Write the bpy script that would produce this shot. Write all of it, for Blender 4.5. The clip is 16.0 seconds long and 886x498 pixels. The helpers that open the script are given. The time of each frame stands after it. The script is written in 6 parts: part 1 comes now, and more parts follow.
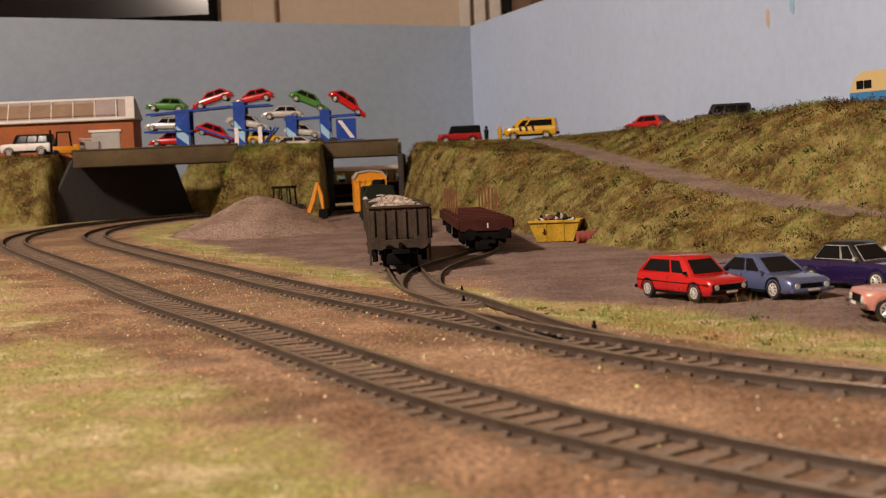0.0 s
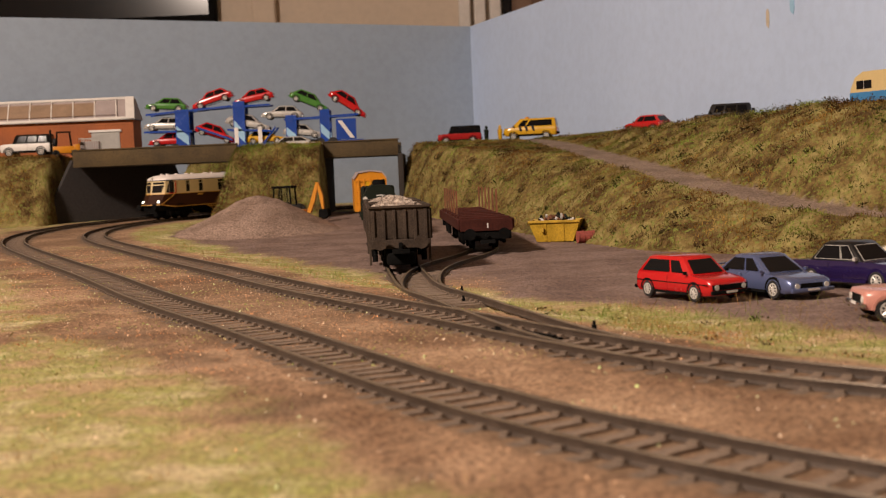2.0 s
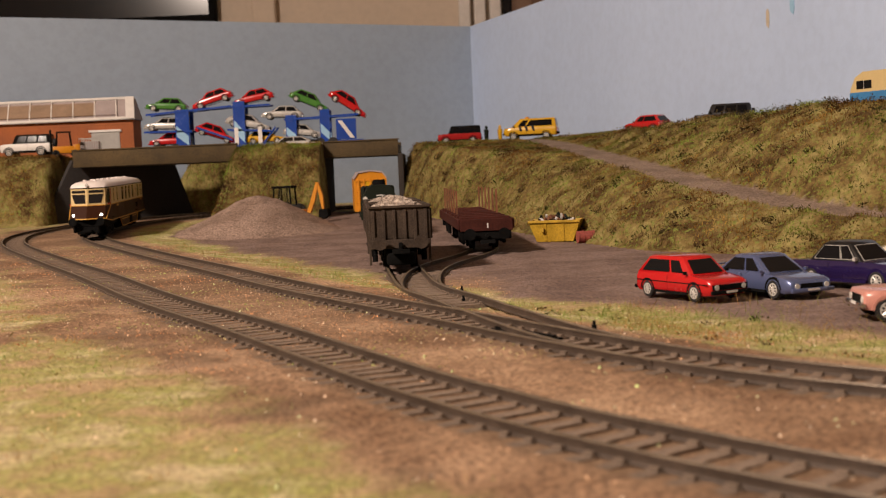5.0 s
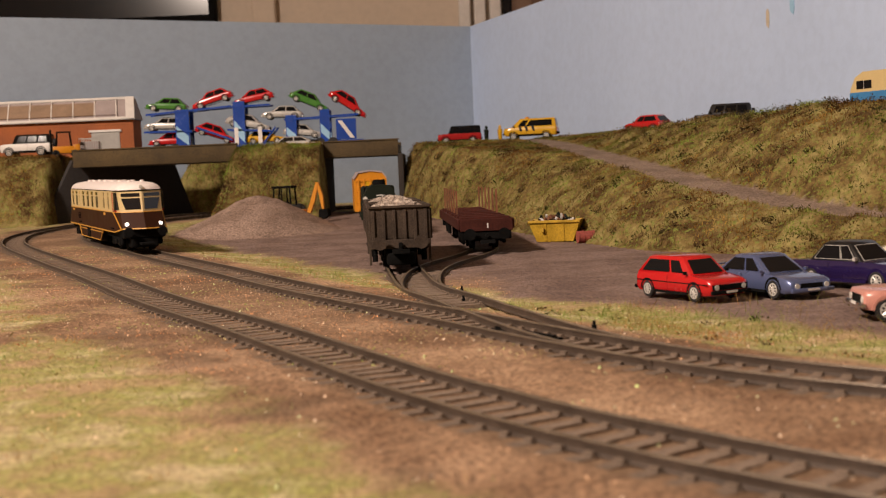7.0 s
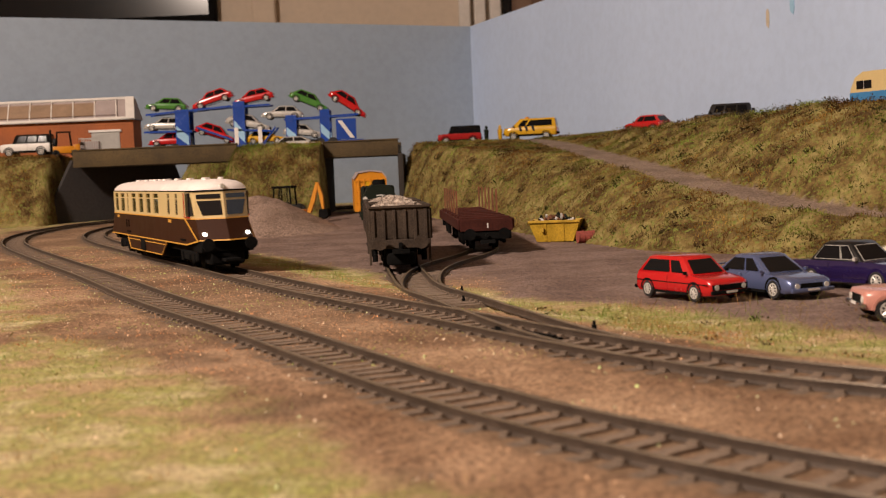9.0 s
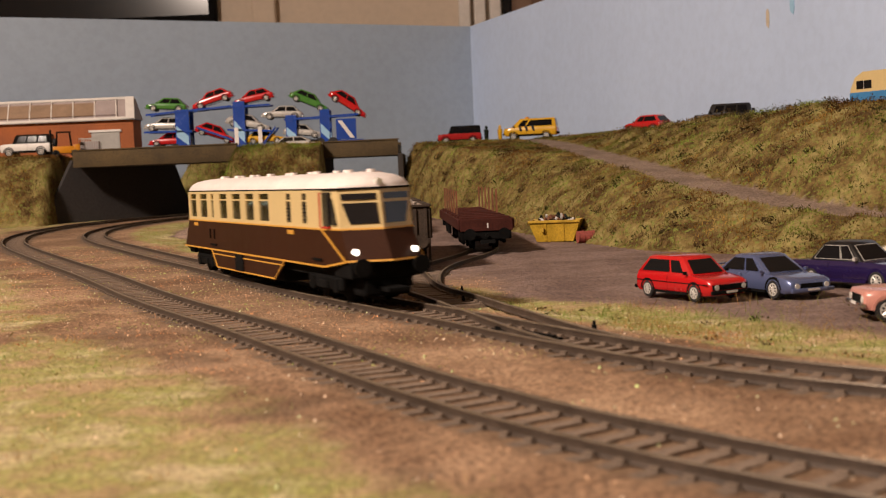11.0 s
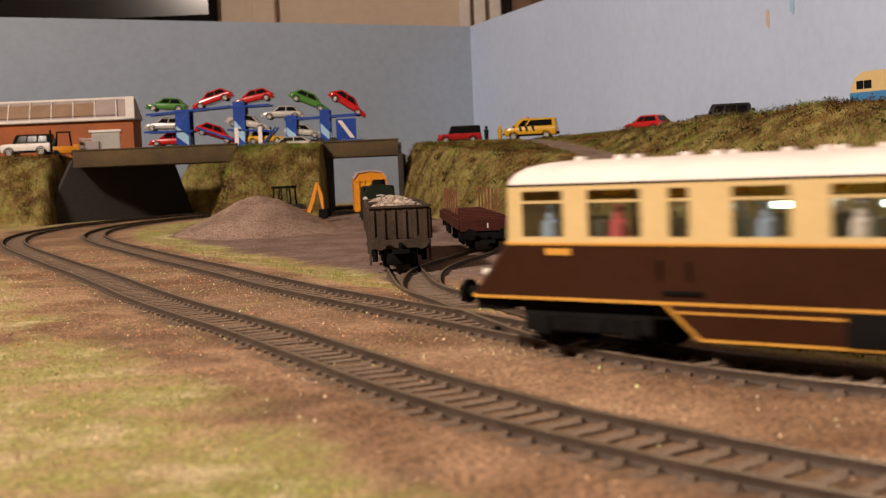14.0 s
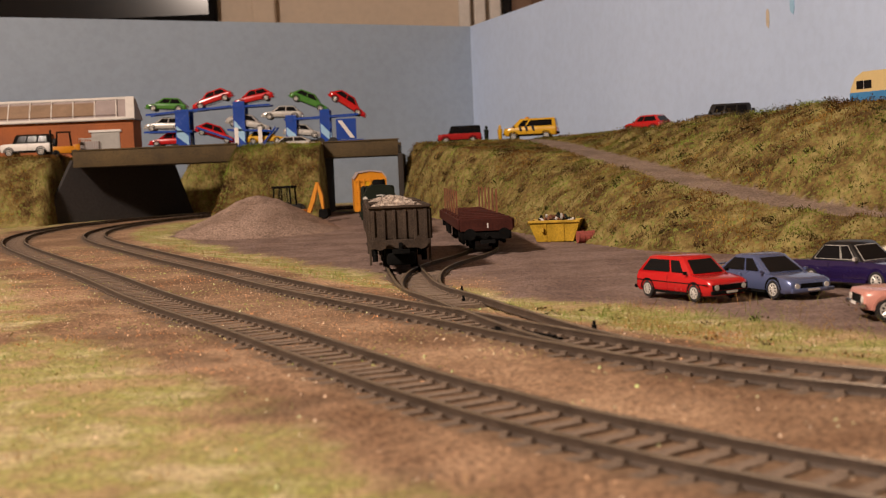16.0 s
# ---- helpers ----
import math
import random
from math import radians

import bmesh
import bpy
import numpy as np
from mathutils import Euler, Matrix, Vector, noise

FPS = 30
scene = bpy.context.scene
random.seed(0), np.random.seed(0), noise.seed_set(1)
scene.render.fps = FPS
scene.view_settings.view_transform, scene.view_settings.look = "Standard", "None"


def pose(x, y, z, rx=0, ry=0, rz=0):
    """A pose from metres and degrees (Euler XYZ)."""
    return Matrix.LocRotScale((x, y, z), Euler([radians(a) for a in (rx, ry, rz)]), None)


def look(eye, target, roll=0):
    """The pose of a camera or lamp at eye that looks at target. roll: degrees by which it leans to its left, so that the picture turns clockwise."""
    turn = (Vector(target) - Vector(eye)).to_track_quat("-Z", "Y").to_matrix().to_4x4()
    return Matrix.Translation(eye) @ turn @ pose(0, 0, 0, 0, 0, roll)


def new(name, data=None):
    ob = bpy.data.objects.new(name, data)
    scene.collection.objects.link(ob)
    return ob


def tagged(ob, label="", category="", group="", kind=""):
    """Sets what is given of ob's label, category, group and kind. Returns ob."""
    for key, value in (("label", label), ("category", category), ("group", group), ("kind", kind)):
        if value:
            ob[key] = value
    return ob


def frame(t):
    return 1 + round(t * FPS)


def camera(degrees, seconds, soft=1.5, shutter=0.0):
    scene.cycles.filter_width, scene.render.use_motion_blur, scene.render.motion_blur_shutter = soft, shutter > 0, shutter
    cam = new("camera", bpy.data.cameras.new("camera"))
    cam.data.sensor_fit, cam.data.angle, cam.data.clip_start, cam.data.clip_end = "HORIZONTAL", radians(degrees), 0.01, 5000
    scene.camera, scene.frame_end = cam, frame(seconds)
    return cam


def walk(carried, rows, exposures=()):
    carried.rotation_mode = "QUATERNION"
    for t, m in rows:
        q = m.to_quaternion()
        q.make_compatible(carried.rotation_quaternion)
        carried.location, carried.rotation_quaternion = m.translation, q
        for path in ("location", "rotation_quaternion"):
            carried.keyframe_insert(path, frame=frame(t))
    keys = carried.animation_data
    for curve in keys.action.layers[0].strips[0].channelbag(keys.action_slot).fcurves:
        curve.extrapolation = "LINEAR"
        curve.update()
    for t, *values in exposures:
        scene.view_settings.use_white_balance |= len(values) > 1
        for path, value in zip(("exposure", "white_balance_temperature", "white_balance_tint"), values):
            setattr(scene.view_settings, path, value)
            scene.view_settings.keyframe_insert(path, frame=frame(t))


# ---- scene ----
cam = camera(39.58, 16.0, soft=1.15, shutter=0.8)
EYE = (0.0, 0.0, 0.0468)
AIM = (0.0, 1.0, 0.0468 - 0.06495)
walk(cam, [(0.0, look(EYE, AIM, -2.463)), (16.0, look(EYE, AIM, -2.463))])
cam.data.dof.use_dof = True
cam.data.dof.focus_distance = 0.66
cam.data.dof.aperture_fstop = 38.0

# ---- light ----
world = bpy.data.worlds.new("room_air")
scene.world = world
world.use_nodes = True
world.node_tree.nodes["Background"].inputs[0].default_value = (1.0, 0.86, 0.7, 1)
world.node_tree.nodes["Background"].inputs[1].default_value = 0.012
scene.view_settings.exposure = 0.0


def area_lamp(name, at, aim, size, watts, colour):
    data = bpy.data.lights.new(name, "AREA")
    data.shape, data.size, data.energy, data.color = "DISK", size, watts, colour
    ob = new(name, data)
    ob.matrix_world = look(at, aim)
    return ob


area_lamp("ceiling_lamp_light", (-1.15, -0.45, 1.25), (-0.02, 0.8, 0.0), 0.2, 63.0, (1.0, 0.81, 0.68))


# ---- materials ----
def nodes_of(name):
    m = bpy.data.materials.new(name)
    m.use_nodes = True
    t = m.node_tree
    return m, t.nodes, t.links, t.nodes["Principled BSDF"]


def noise_node(N, K, scale, detail=4.0, rough=0.6, source=None):
    n = N.new("ShaderNodeTexNoise")
    n.inputs["Scale"].default_value = scale
    n.inputs["Detail"].default_value = detail
    n.inputs["Roughness"].default_value = rough
    if source is not None:
        K.new(source, n.inputs["Vector"])
    return n


def ramp_node(N, K, source, stops):
    r = N.new("ShaderNodeValToRGB")
    el = r.color_ramp.elements
    while len(el) < len(stops):
        el.new(0.5)
    for e, (p, c) in zip(el, stops):
        e.position, e.color = p, (*c, 1)
    K.new(source, r.inputs["Fac"])
    return r


def mixed(N, K, fac, a, b, mode="MIX"):
    m = N.new("ShaderNodeMix")
    m.data_type, m.blend_type = "RGBA", mode
    for sock, val in ((m.inputs["Factor"], fac), (m.inputs["A"], a), (m.inputs["B"], b)):
        if isinstance(val, (int, float)):
            sock.default_value = val
        elif isinstance(val, tuple):
            sock.default_value = (*val, 1)
        else:
            K.new(val, sock)
    return m.outputs["Result"]


def bumped(N, K, B, height, strength, dist):
    b = N.new("ShaderNodeBump")
    b.inputs["Strength"].default_value = strength
    b.inputs["Distance"].default_value = dist
    K.new(height, b.inputs["Height"])
    K.new(b.outputs["Normal"], B.inputs["Normal"])


def paint(name, colour, rough=0.35, metal=0.0, coarse=60.0, fine=900.0, vary=0.18, bump=0.0, coat=0.0, spec=0.5):
    """Painted, moulded or metal surface with grime at two scales."""
    m, N, K, B = nodes_of(name)
    co = N.new("ShaderNodeTexCoord").outputs["Object"]
    n1, n2 = noise_node(N, K, coarse, 4, 0.6, co), noise_node(N, K, fine, 3, 0.6, co)
    dark = tuple(c * (1 - vary) for c in colour)
    lite = tuple(min(1, c * (1 + vary * 0.6) + vary * 0.015) for c in colour)
    base = ramp_node(N, K, n1.outputs["Fac"], [(0.3, dark), (0.7, lite)]).outputs["Color"]
    spk = ramp_node(N, K, n2.outputs["Fac"], [(0.35, (1 - vary,) * 3), (0.6, (1, 1, 1))]).outputs["Color"]
    K.new(mixed(N, K, 1.0, base, spk, "MULTIPLY"), B.inputs["Base Color"])
    rr = ramp_node(N, K, n1.outputs["Fac"], [(0.25, (max(0, rough - 0.08),) * 3), (0.75, (min(1, rough + 0.12),) * 3)])
    K.new(rr.outputs["Color"], B.inputs["Roughness"])
    B.inputs["Metallic"].default_value = metal
    B.inputs["Coat Weight"].default_value = coat
    B.inputs["Specular IOR Level"].default_value = spec
    if bump:
        bumped(N, K, B, n2.outputs["Fac"], 0.5, bump)
    return m


def glow(name, colour, strength):
    m, N, K, B = nodes_of(name)
    B.inputs["Base Color"].default_value = (*colour, 1)
    B.inputs["Emission Color"].default_value = (*colour, 1)
    B.inputs["Emission Strength"].default_value = strength
    return m


def earth(name, tones, patch=9.0, grit=420.0, bump=0.0012, green=None, green_at=(0.5, 0.62), speck=True, gritty=1.0):
    """Glued scenic scatter: patches, grit and pale flecks."""
    m, N, K, B = nodes_of(name)
    co = N.new("ShaderNodeTexCoord").outputs["Object"]
    n1 = noise_node(N, K, patch, 6, 0.65, co)
    n2 = noise_node(N, K, grit, 4, 0.7, co)
    n3 = noise_node(N, K, patch * 7, 5, 0.7, co)
    col = ramp_node(N, K, n1.outputs["Fac"], [(0.4, tones[0]), (0.5, tones[1]), (0.61, tones[2])]).outputs["Color"]
    if green:
        mask = ramp_node(N, K, n3.outputs["Fac"], [(green_at[0], (0, 0, 0)), (green_at[1], (1, 1, 1))]).outputs["Color"]
        col = mixed(N, K, mask, col, green)
    g = ramp_node(N, K, n2.outputs["Fac"], [(0.39, (0.5, 0.47, 0.45)), (0.49, (0.97, 0.97, 0.97)), (0.6, (1.45, 1.4, 1.33))]).outputs["Color"]
    col = mixed(N, K, gritty, col, g, "MULTIPLY")
    if speck:
        v = N.new("ShaderNodeTexVoronoi")
        v.inputs["Scale"].default_value = 150.0
        K.new(co, v.inputs["Vector"])
        s = ramp_node(N, K, v.outputs["Distance"], [(0.035, (1, 1, 1)), (0.06, (0, 0, 0))]).outputs["Color"]
        s2 = mixed(N, K, 1.0, s, ramp_node(N, K, v.outputs["Color"], [(0.7, (0, 0, 0)), (0.72, (1, 1, 1))]).outputs["Color"], "MULTIPLY")
        col = mixed(N, K, s2, col, (0.75, 0.66, 0.55))
    K.new(col, B.inputs["Base Color"])
    B.inputs["Roughness"].default_value = 0.95
    B.inputs["Specular IOR Level"].default_value = 0.2
    bumped(N, K, B, n2.outputs["Fac"], 1.0, bump)
    return m


def fibres(name, tones, thin=0.45):
    """Fibres that differ strand by strand and patch by patch."""
    m, N, K, B = nodes_of(name)
    co = N.new("ShaderNodeTexCoord").outputs["Object"]
    geo = N.new("ShaderNodeNewGeometry")
    n1 = noise_node(N, K, 44.0, 3, 0.5, co)
    col = ramp_node(N, K, n1.outputs["Fac"], [(0.36, tones[0]), (0.45, tones[1]), (0.55, tones[2]), (0.68, tones[3])]).outputs["Color"]
    hue = ramp_node(N, K, noise_node(N, K, 21.0, 4, 0.6, co).outputs["Fac"], [(0.38, (1.3, 0.9, 0.62)), (0.5, (1.05, 1.0, 0.95)), (0.58, (0.8, 1.22, 0.6))]).outputs["Color"]
    col = mixed(N, K, 1.0, col, hue, "MULTIPLY")
    r = ramp_node(N, K, geo.outputs["Random Per Island"], [(0.0, (0.85, 0.84, 0.82)), (0.6, (1, 1, 1)), (1.0, (1.15, 1.13, 1.08))]).outputs["Color"]
    col = mixed(N, K, 1.0, col, r, "MULTIPLY")
    K.new(col, B.inputs["Base Color"])
    B.inputs["Roughness"].default_value = 0.85
    B.inputs["Specular IOR Level"].default_value = 0.25
    tl, mx = N.new("ShaderNodeBsdfTranslucent"), N.new("ShaderNodeMixShader")
    mx.inputs["Fac"].default_value = thin
    K.new(col, tl.inputs["Color"])
    K.new(B.outputs["BSDF"], mx.inputs[1])
    K.new(tl.outputs["BSDF"], mx.inputs[2])
    K.new(mx.outputs["Shader"], N["Material Output"].inputs["Surface"])
    return m


def glass_mat(name, tint=(0.03, 0.03, 0.035), rough=0.06, gloss=0.5):
    m, N, K, B = nodes_of(name)
    B.inputs["Base Color"].default_value = (*tint, 1)
    B.inputs["Roughness"].default_value = rough
    B.inputs["IOR"].default_value = 1.5
    B.inputs["Specular IOR Level"].default_value = gloss
    return m


def pane_mat(name, tint):
    """Thin clear pane: tinted light through it, and a gloss that grows at grazing angles."""
    m, N, K, B = nodes_of(name)
    tr, gl, mx, fr = N.new("ShaderNodeBsdfTransparent"), N.new("ShaderNodeBsdfGlossy"), N.new("ShaderNodeMixShader"), N.new("ShaderNodeFresnel")
    tr.inputs["Color"].default_value = (*tint, 1)
    gl.inputs["Roughness"].default_value = 0.06
    fr.inputs["IOR"].default_value = 1.45
    K.new(fr.outputs["Fac"], mx.inputs["Fac"])
    K.new(tr.outputs["BSDF"], mx.inputs[1])
    K.new(gl.outputs["BSDF"], mx.inputs[2])
    K.new(mx.outputs["Shader"], N["Material Output"].inputs["Surface"])
    return m


BROWN = ((0.19, 0.112, 0.066), (0.3, 0.19, 0.117), (0.43, 0.285, 0.18))
M = {
    "soil": earth("brown_scatter", BROWN, 12.0, 760.0, 0.0008, None),
    "yard": earth("grey_brown_yard_dust", ((0.12, 0.082, 0.07), (0.17, 0.12, 0.105), (0.2, 0.145, 0.125)), 14.0, 600.0, 0.0005, None, speck=False),
    "bank": earth("bank_turf", ((0.07, 0.04, 0.014), (0.16, 0.11, 0.038), (0.25, 0.2, 0.075)), 42.0, 380.0, 0.0008, (0.16, 0.18, 0.04), (0.52, 0.62), False, 0.35),
    "ramp": earth("ramp_dust", ((0.16, 0.12, 0.09), (0.22, 0.165, 0.125), (0.25, 0.19, 0.145)), 14.0, 500.0, 0.0006, None, speck=False),
    "grass": fibres("static_grass_fibres", ((0.32, 0.23, 0.11), (0.36, 0.3, 0.13), (0.24, 0.27, 0.08), (0.44, 0.37, 0.2))),
    "straw": fibres("bank_fibres", ((0.05, 0.027, 0.01), (0.15, 0.1, 0.034), (0.21, 0.17, 0.052), (0.44, 0.39, 0.15))),
    "leaf": fibres("dark_leaf_scatter", ((0.03, 0.02, 0.008), (0.05, 0.035, 0.012), (0.055, 0.04, 0.013), (0.08, 0.055, 0.02)), 0.25),
    "stone": fibres("ballast_chips", ((0.26, 0.16, 0.1), (0.36, 0.23, 0.14), (0.44, 0.3, 0.2), (0.52, 0.38, 0.26)), 0.0),
    "chip": fibres("pale_chips", ((0.6, 0.5, 0.4), (0.7, 0.62, 0.5), (0.75, 0.68, 0.58), (0.65, 0.5, 0.36)), 0.0),
    "rail": paint("rusty_rail_side", (0.062, 0.04, 0.026), 0.6, 0.0, 80, 1500, 0.35, 0.0002),
    "railtop": paint("dull_rail_head", (0.2, 0.15, 0.1), 0.42, 0.3, 120, 1800, 0.3),
    "sleeper": paint("grimy_sleeper", (0.195, 0.14, 0.1), 0.9, 0.0, 90, 1400, 0.4, 0.0002),
    # One board blue in two tones: rear darkened, side lightened for how light falls
    "sky_dimmed": paint("pale_blue_board_shaded_tone", (0.31, 0.375, 0.465), 0.7, 0.0, 5, 90, 0.07, 0.0008),
    "sky_lit": paint("pale_blue_board_lit_tone", (0.46, 0.565, 0.76), 0.7, 0.0, 5, 90, 0.05, 0.0008),
    "board": paint("bare_board_edge", (0.5, 0.42, 0.32), 0.8, 0.0, 8, 200, 0.15),
    "room": paint("cream_room_plaster", (0.62, 0.52, 0.42), 0.85, 0.0, 2, 60, 0.06),
    "concrete": paint("weathered_concrete_beam", (0.085, 0.056, 0.022), 0.9, 0.0, 40, 600, 0.35, 0.0004),
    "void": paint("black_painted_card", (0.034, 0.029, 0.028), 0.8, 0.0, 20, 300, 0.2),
    "deck": paint("grey_road_card", (0.14, 0.13, 0.12), 0.9, 0.0, 25, 500, 0.2),
    "brick": paint("orange_brick_card", (0.36, 0.105, 0.03), 0.8, 0.0, 30, 700, 0.2, 0.0002),
    "white": paint("white_plastic", (0.72, 0.68, 0.64), 0.5, 0.0, 40, 700, 0.12),
    "cream": paint("cream_gloss", (0.62, 0.465, 0.22), 0.35, 0.0, 30, 700, 0.06, 0, 0.2),
    "choc": paint("chocolate_brown_satin", (0.034, 0.0105, 0.0035), 0.5, 0.0, 30, 700, 0.12, 0, 0.0, 0.12),
    "gold": paint("yellow_lining", (0.6, 0.3, 0.04), 0.5, 0.0, 60, 800, 0.1),
    "roof": paint("white_roof_paint", (0.78, 0.7, 0.66), 0.5, 0.0, 40, 600, 0.08),
    "black": paint("black_underframe", (0.005, 0.0047, 0.0045), 0.8, 0.0, 80, 900, 0.3, 0, 0.0, 0.06),
    "pier": paint("soot_dark_brick", (0.035, 0.027, 0.022), 0.9, 0.0, 60, 900, 0.3),
    "drum": paint("faded_red_drum", (0.34, 0.075, 0.06), 0.6, 0.0, 90, 900, 0.3),
    "jet": paint("glossy_black_paint", (0.006, 0.006, 0.007), 0.35, 0.0, 30, 800, 0.1, 0, 0.2, 0.4),
    "tyre": paint("black_rubber", (0.014, 0.013, 0.013), 0.75, 0.0, 80, 900, 0.2),
    "chrome": paint("bright_chrome", (0.75, 0.74, 0.72), 0.18, 1.0, 80, 900, 0.1),
    "rimsilver": paint("silver_wheel_paint", (0.6, 0.57, 0.52), 0.35, 0.2, 80, 900, 0.12),
    "glass": glass_mat("dark_window_glass", (0.006, 0.006, 0.007), 0.04, 0.25),
    "clear": glass_mat("smoky_glass", (0.014, 0.013, 0.014), 0.06),
    "pane": pane_mat("clear_saloon_pane", (0.88, 0.9, 0.9)),
    "amber": pane_mat("amber_upper_pane", (0.8, 0.68, 0.34)),
    "seat": paint("dull_green_seat", (0.05, 0.055, 0.04), 0.8, 0.0, 80, 900, 0.2),
    "figblue": paint("blue_grey_figure_paint", (0.2, 0.27, 0.36), 0.7, 0.0, 80, 900, 0.15),
    "figred": paint("red_figure_paint", (0.4, 0.04, 0.05), 0.7, 0.0, 80, 900, 0.15),
    "figpale": paint("pale_figure_paint", (0.5, 0.44, 0.38), 0.7, 0.0, 80, 900, 0.15),
    "lamp": glow("headlamp_white", (1.0, 0.98, 0.85), 3.5),
    "saloon": glow("saloon_lamp_white", (0.85, 1.0, 0.82), 9.0),
    "lens": paint("frosted_lens", (0.7, 0.68, 0.62), 0.15, 0.2, 80, 900, 0.08),
    "red": paint("bright_red_gloss", (0.46, 0.008, 0.01), 0.2, 0.0, 30, 800, 0.06, 0, 0.6),
    "darkred": paint("deep_red_gloss", (0.34, 0.012, 0.014), 0.16, 0.0, 30, 800, 0.06, 0, 0.8),
    "metalblue": paint("metallic_lilac_blue", (0.12, 0.15, 0.29), 0.25, 0.45, 30, 1500, 0.08, 0, 0.7),
    "purple": paint("deep_purple_gloss", (0.016, 0.008, 0.052), 0.2, 0.0, 30, 800, 0.08, 0, 0.8),
    "pink": paint("salmon_pink_gloss", (0.55, 0.25, 0.2), 0.28, 0.0, 30, 800, 0.06, 0, 0.5),
    "ivory": paint("ivory_gloss", (0.6, 0.54, 0.42), 0.28, 0.0, 30, 800, 0.06, 0, 0.5),
    "green": paint("leaf_green_gloss", (0.055, 0.19, 0.03), 0.18, 0.0, 30, 800, 0.06, 0, 0.8),
    "silver": paint("silver_gloss", (0.55, 0.53, 0.5), 0.22, 0.35, 30, 800, 0.06, 0, 0.7),
    "yellow": paint("yellow_gloss", (0.62, 0.34, 0.015), 0.22, 0.0, 30, 800, 0.08, 0, 0.6),
    "orange": paint("orange_yellow_plastic", (0.62, 0.24, 0.01), 0.4, 0.0, 40, 800, 0.12),
    "blue": paint("royal_blue_gloss", (0.015, 0.06, 0.32), 0.25, 0.0, 40, 800, 0.1, 0, 0.5),
    "paleblue": paint("pale_blue_stripe", (0.3, 0.5, 0.68), 0.35, 0.0, 40, 800, 0.08),
    "skyblue": paint("mid_blue_gloss", (0.05, 0.2, 0.42), 0.3, 0.0, 40, 800, 0.08),
    "wagon": paint("weathered_grey_brown_steel", (0.062, 0.043, 0.031), 0.8, 0.0, 90, 900, 0.35, 0.0002, 0.0, 0.2),
    "bauxite": paint("weathered_bauxite_red", (0.06, 0.012, 0.007), 0.7, 0.0, 90, 900, 0.35, 0.0002, 0.0, 0.2),
    "rust": paint("rusty_steel", (0.2, 0.075, 0.03), 0.85, 0.0, 120, 1200, 0.4, 0.0002),
    "skip": paint("scuffed_yellow_skip", (0.5, 0.3, 0.015), 0.5, 0.0, 120, 900, 0.3, 0.0002),
    "gravel": earth("grey_gravel", ((0.3, 0.24, 0.2), (0.4, 0.34, 0.29), (0.5, 0.43, 0.37)), 60.0, 500.0, 0.0012, None, speck=False),
    "heap": earth("heap_of_fine_stone", ((0.2, 0.14, 0.11), (0.25, 0.18, 0.145), (0.29, 0.21, 0.17)), 30.0, 700.0, 0.0008, None, speck=False),
    "olive": paint("dark_olive_paint", (0.012, 0.016, 0.01), 0.7, 0.0, 60, 800, 0.2, 0, 0.0, 0.1),
    "cloth": paint("curtain_cloth", (0.22, 0.14, 0.1), 0.9, 0.0, 10, 300, 0.2),
    "screen": glass_mat("dark_screen", (0.01, 0.01, 0.012), 0.15),
    "panel": paint("grey_door_panel", (0.42, 0.4, 0.37), 0.6, 0.0, 60, 900, 0.1),
    "brownpanel": paint("brown_roof_panel", (0.3, 0.2, 0.13), 0.7, 0.0, 60, 900, 0.2),
    "rawgrey": paint("mauve_grey_roof_panel", (0.36, 0.3, 0.29), 0.6, 0.0, 60, 900, 0.12),
}


# ---- mesh helpers ----
def finish(bm, name, material, parent=None, label="", smooth=None):
    me = bpy.data.meshes.new(name)
    bmesh.ops.recalc_face_normals(bm, faces=bm.faces[:])
    bm.to_mesh(me)
    bm.free()
    me.materials.append(M[material])
    if smooth:
        me.shade_smooth()
        me.set_sharp_from_angle(angle=radians(smooth))
    ob = new(name, me)
    if parent:
        ob.parent = parent
    if label:
        ob["label"] = label
    return ob


def part(name, bm, material, parent, label="", smooth=None):
    return finish(bm, name, material, parent, label, smooth)


def thing(name, label, category, group="", kind=""):
    return tagged(new(name), label, category, group, kind)


def box(bm, x0, x1, y0, y1, z0, z1, bevel=0.0):
    v = [bm.verts.new(p) for p in ((x0, y0, z0), (x1, y0, z0), (x1, y1, z0), (x0, y1, z0), (x0, y0, z1), (x1, y0, z1), (x1, y1, z1), (x0, y1, z1))]
    fs = [bm.faces.new([v[i] for i in q]) for q in ((3, 2, 1, 0), (4, 5, 6, 7), (0, 1, 5, 4), (1, 2, 6, 5), (2, 3, 7, 6), (3, 0, 4, 7))]
    if bevel:
        ed = list({e for f in fs for e in f.edges})
        bmesh.ops.bevel(bm, geom=ed, offset=bevel, segments=2, affect="EDGES", profile=0.5)
    return bm


def boxed(x0, x1, y0, y1, z0, z1, bevel=0.0):
    return box(bmesh.new(), x0, x1, y0, y1, z0, z1, bevel)


def loft(bm, rings, caps=True, closed=True):
    rows = [[bm.verts.new(p) for p in r] for r in rings]
    n = len(rows[0])
    for a, b in zip(rows, rows[1:]):
        for i in range(n if closed else n - 1):
            j = (i + 1) % n
            bm.faces.new((a[i], a[j], b[j], b[i]))
    if caps and closed:
        bm.faces.new(rows[0][::-1])
        bm.faces.new(rows[-1])
    return bm


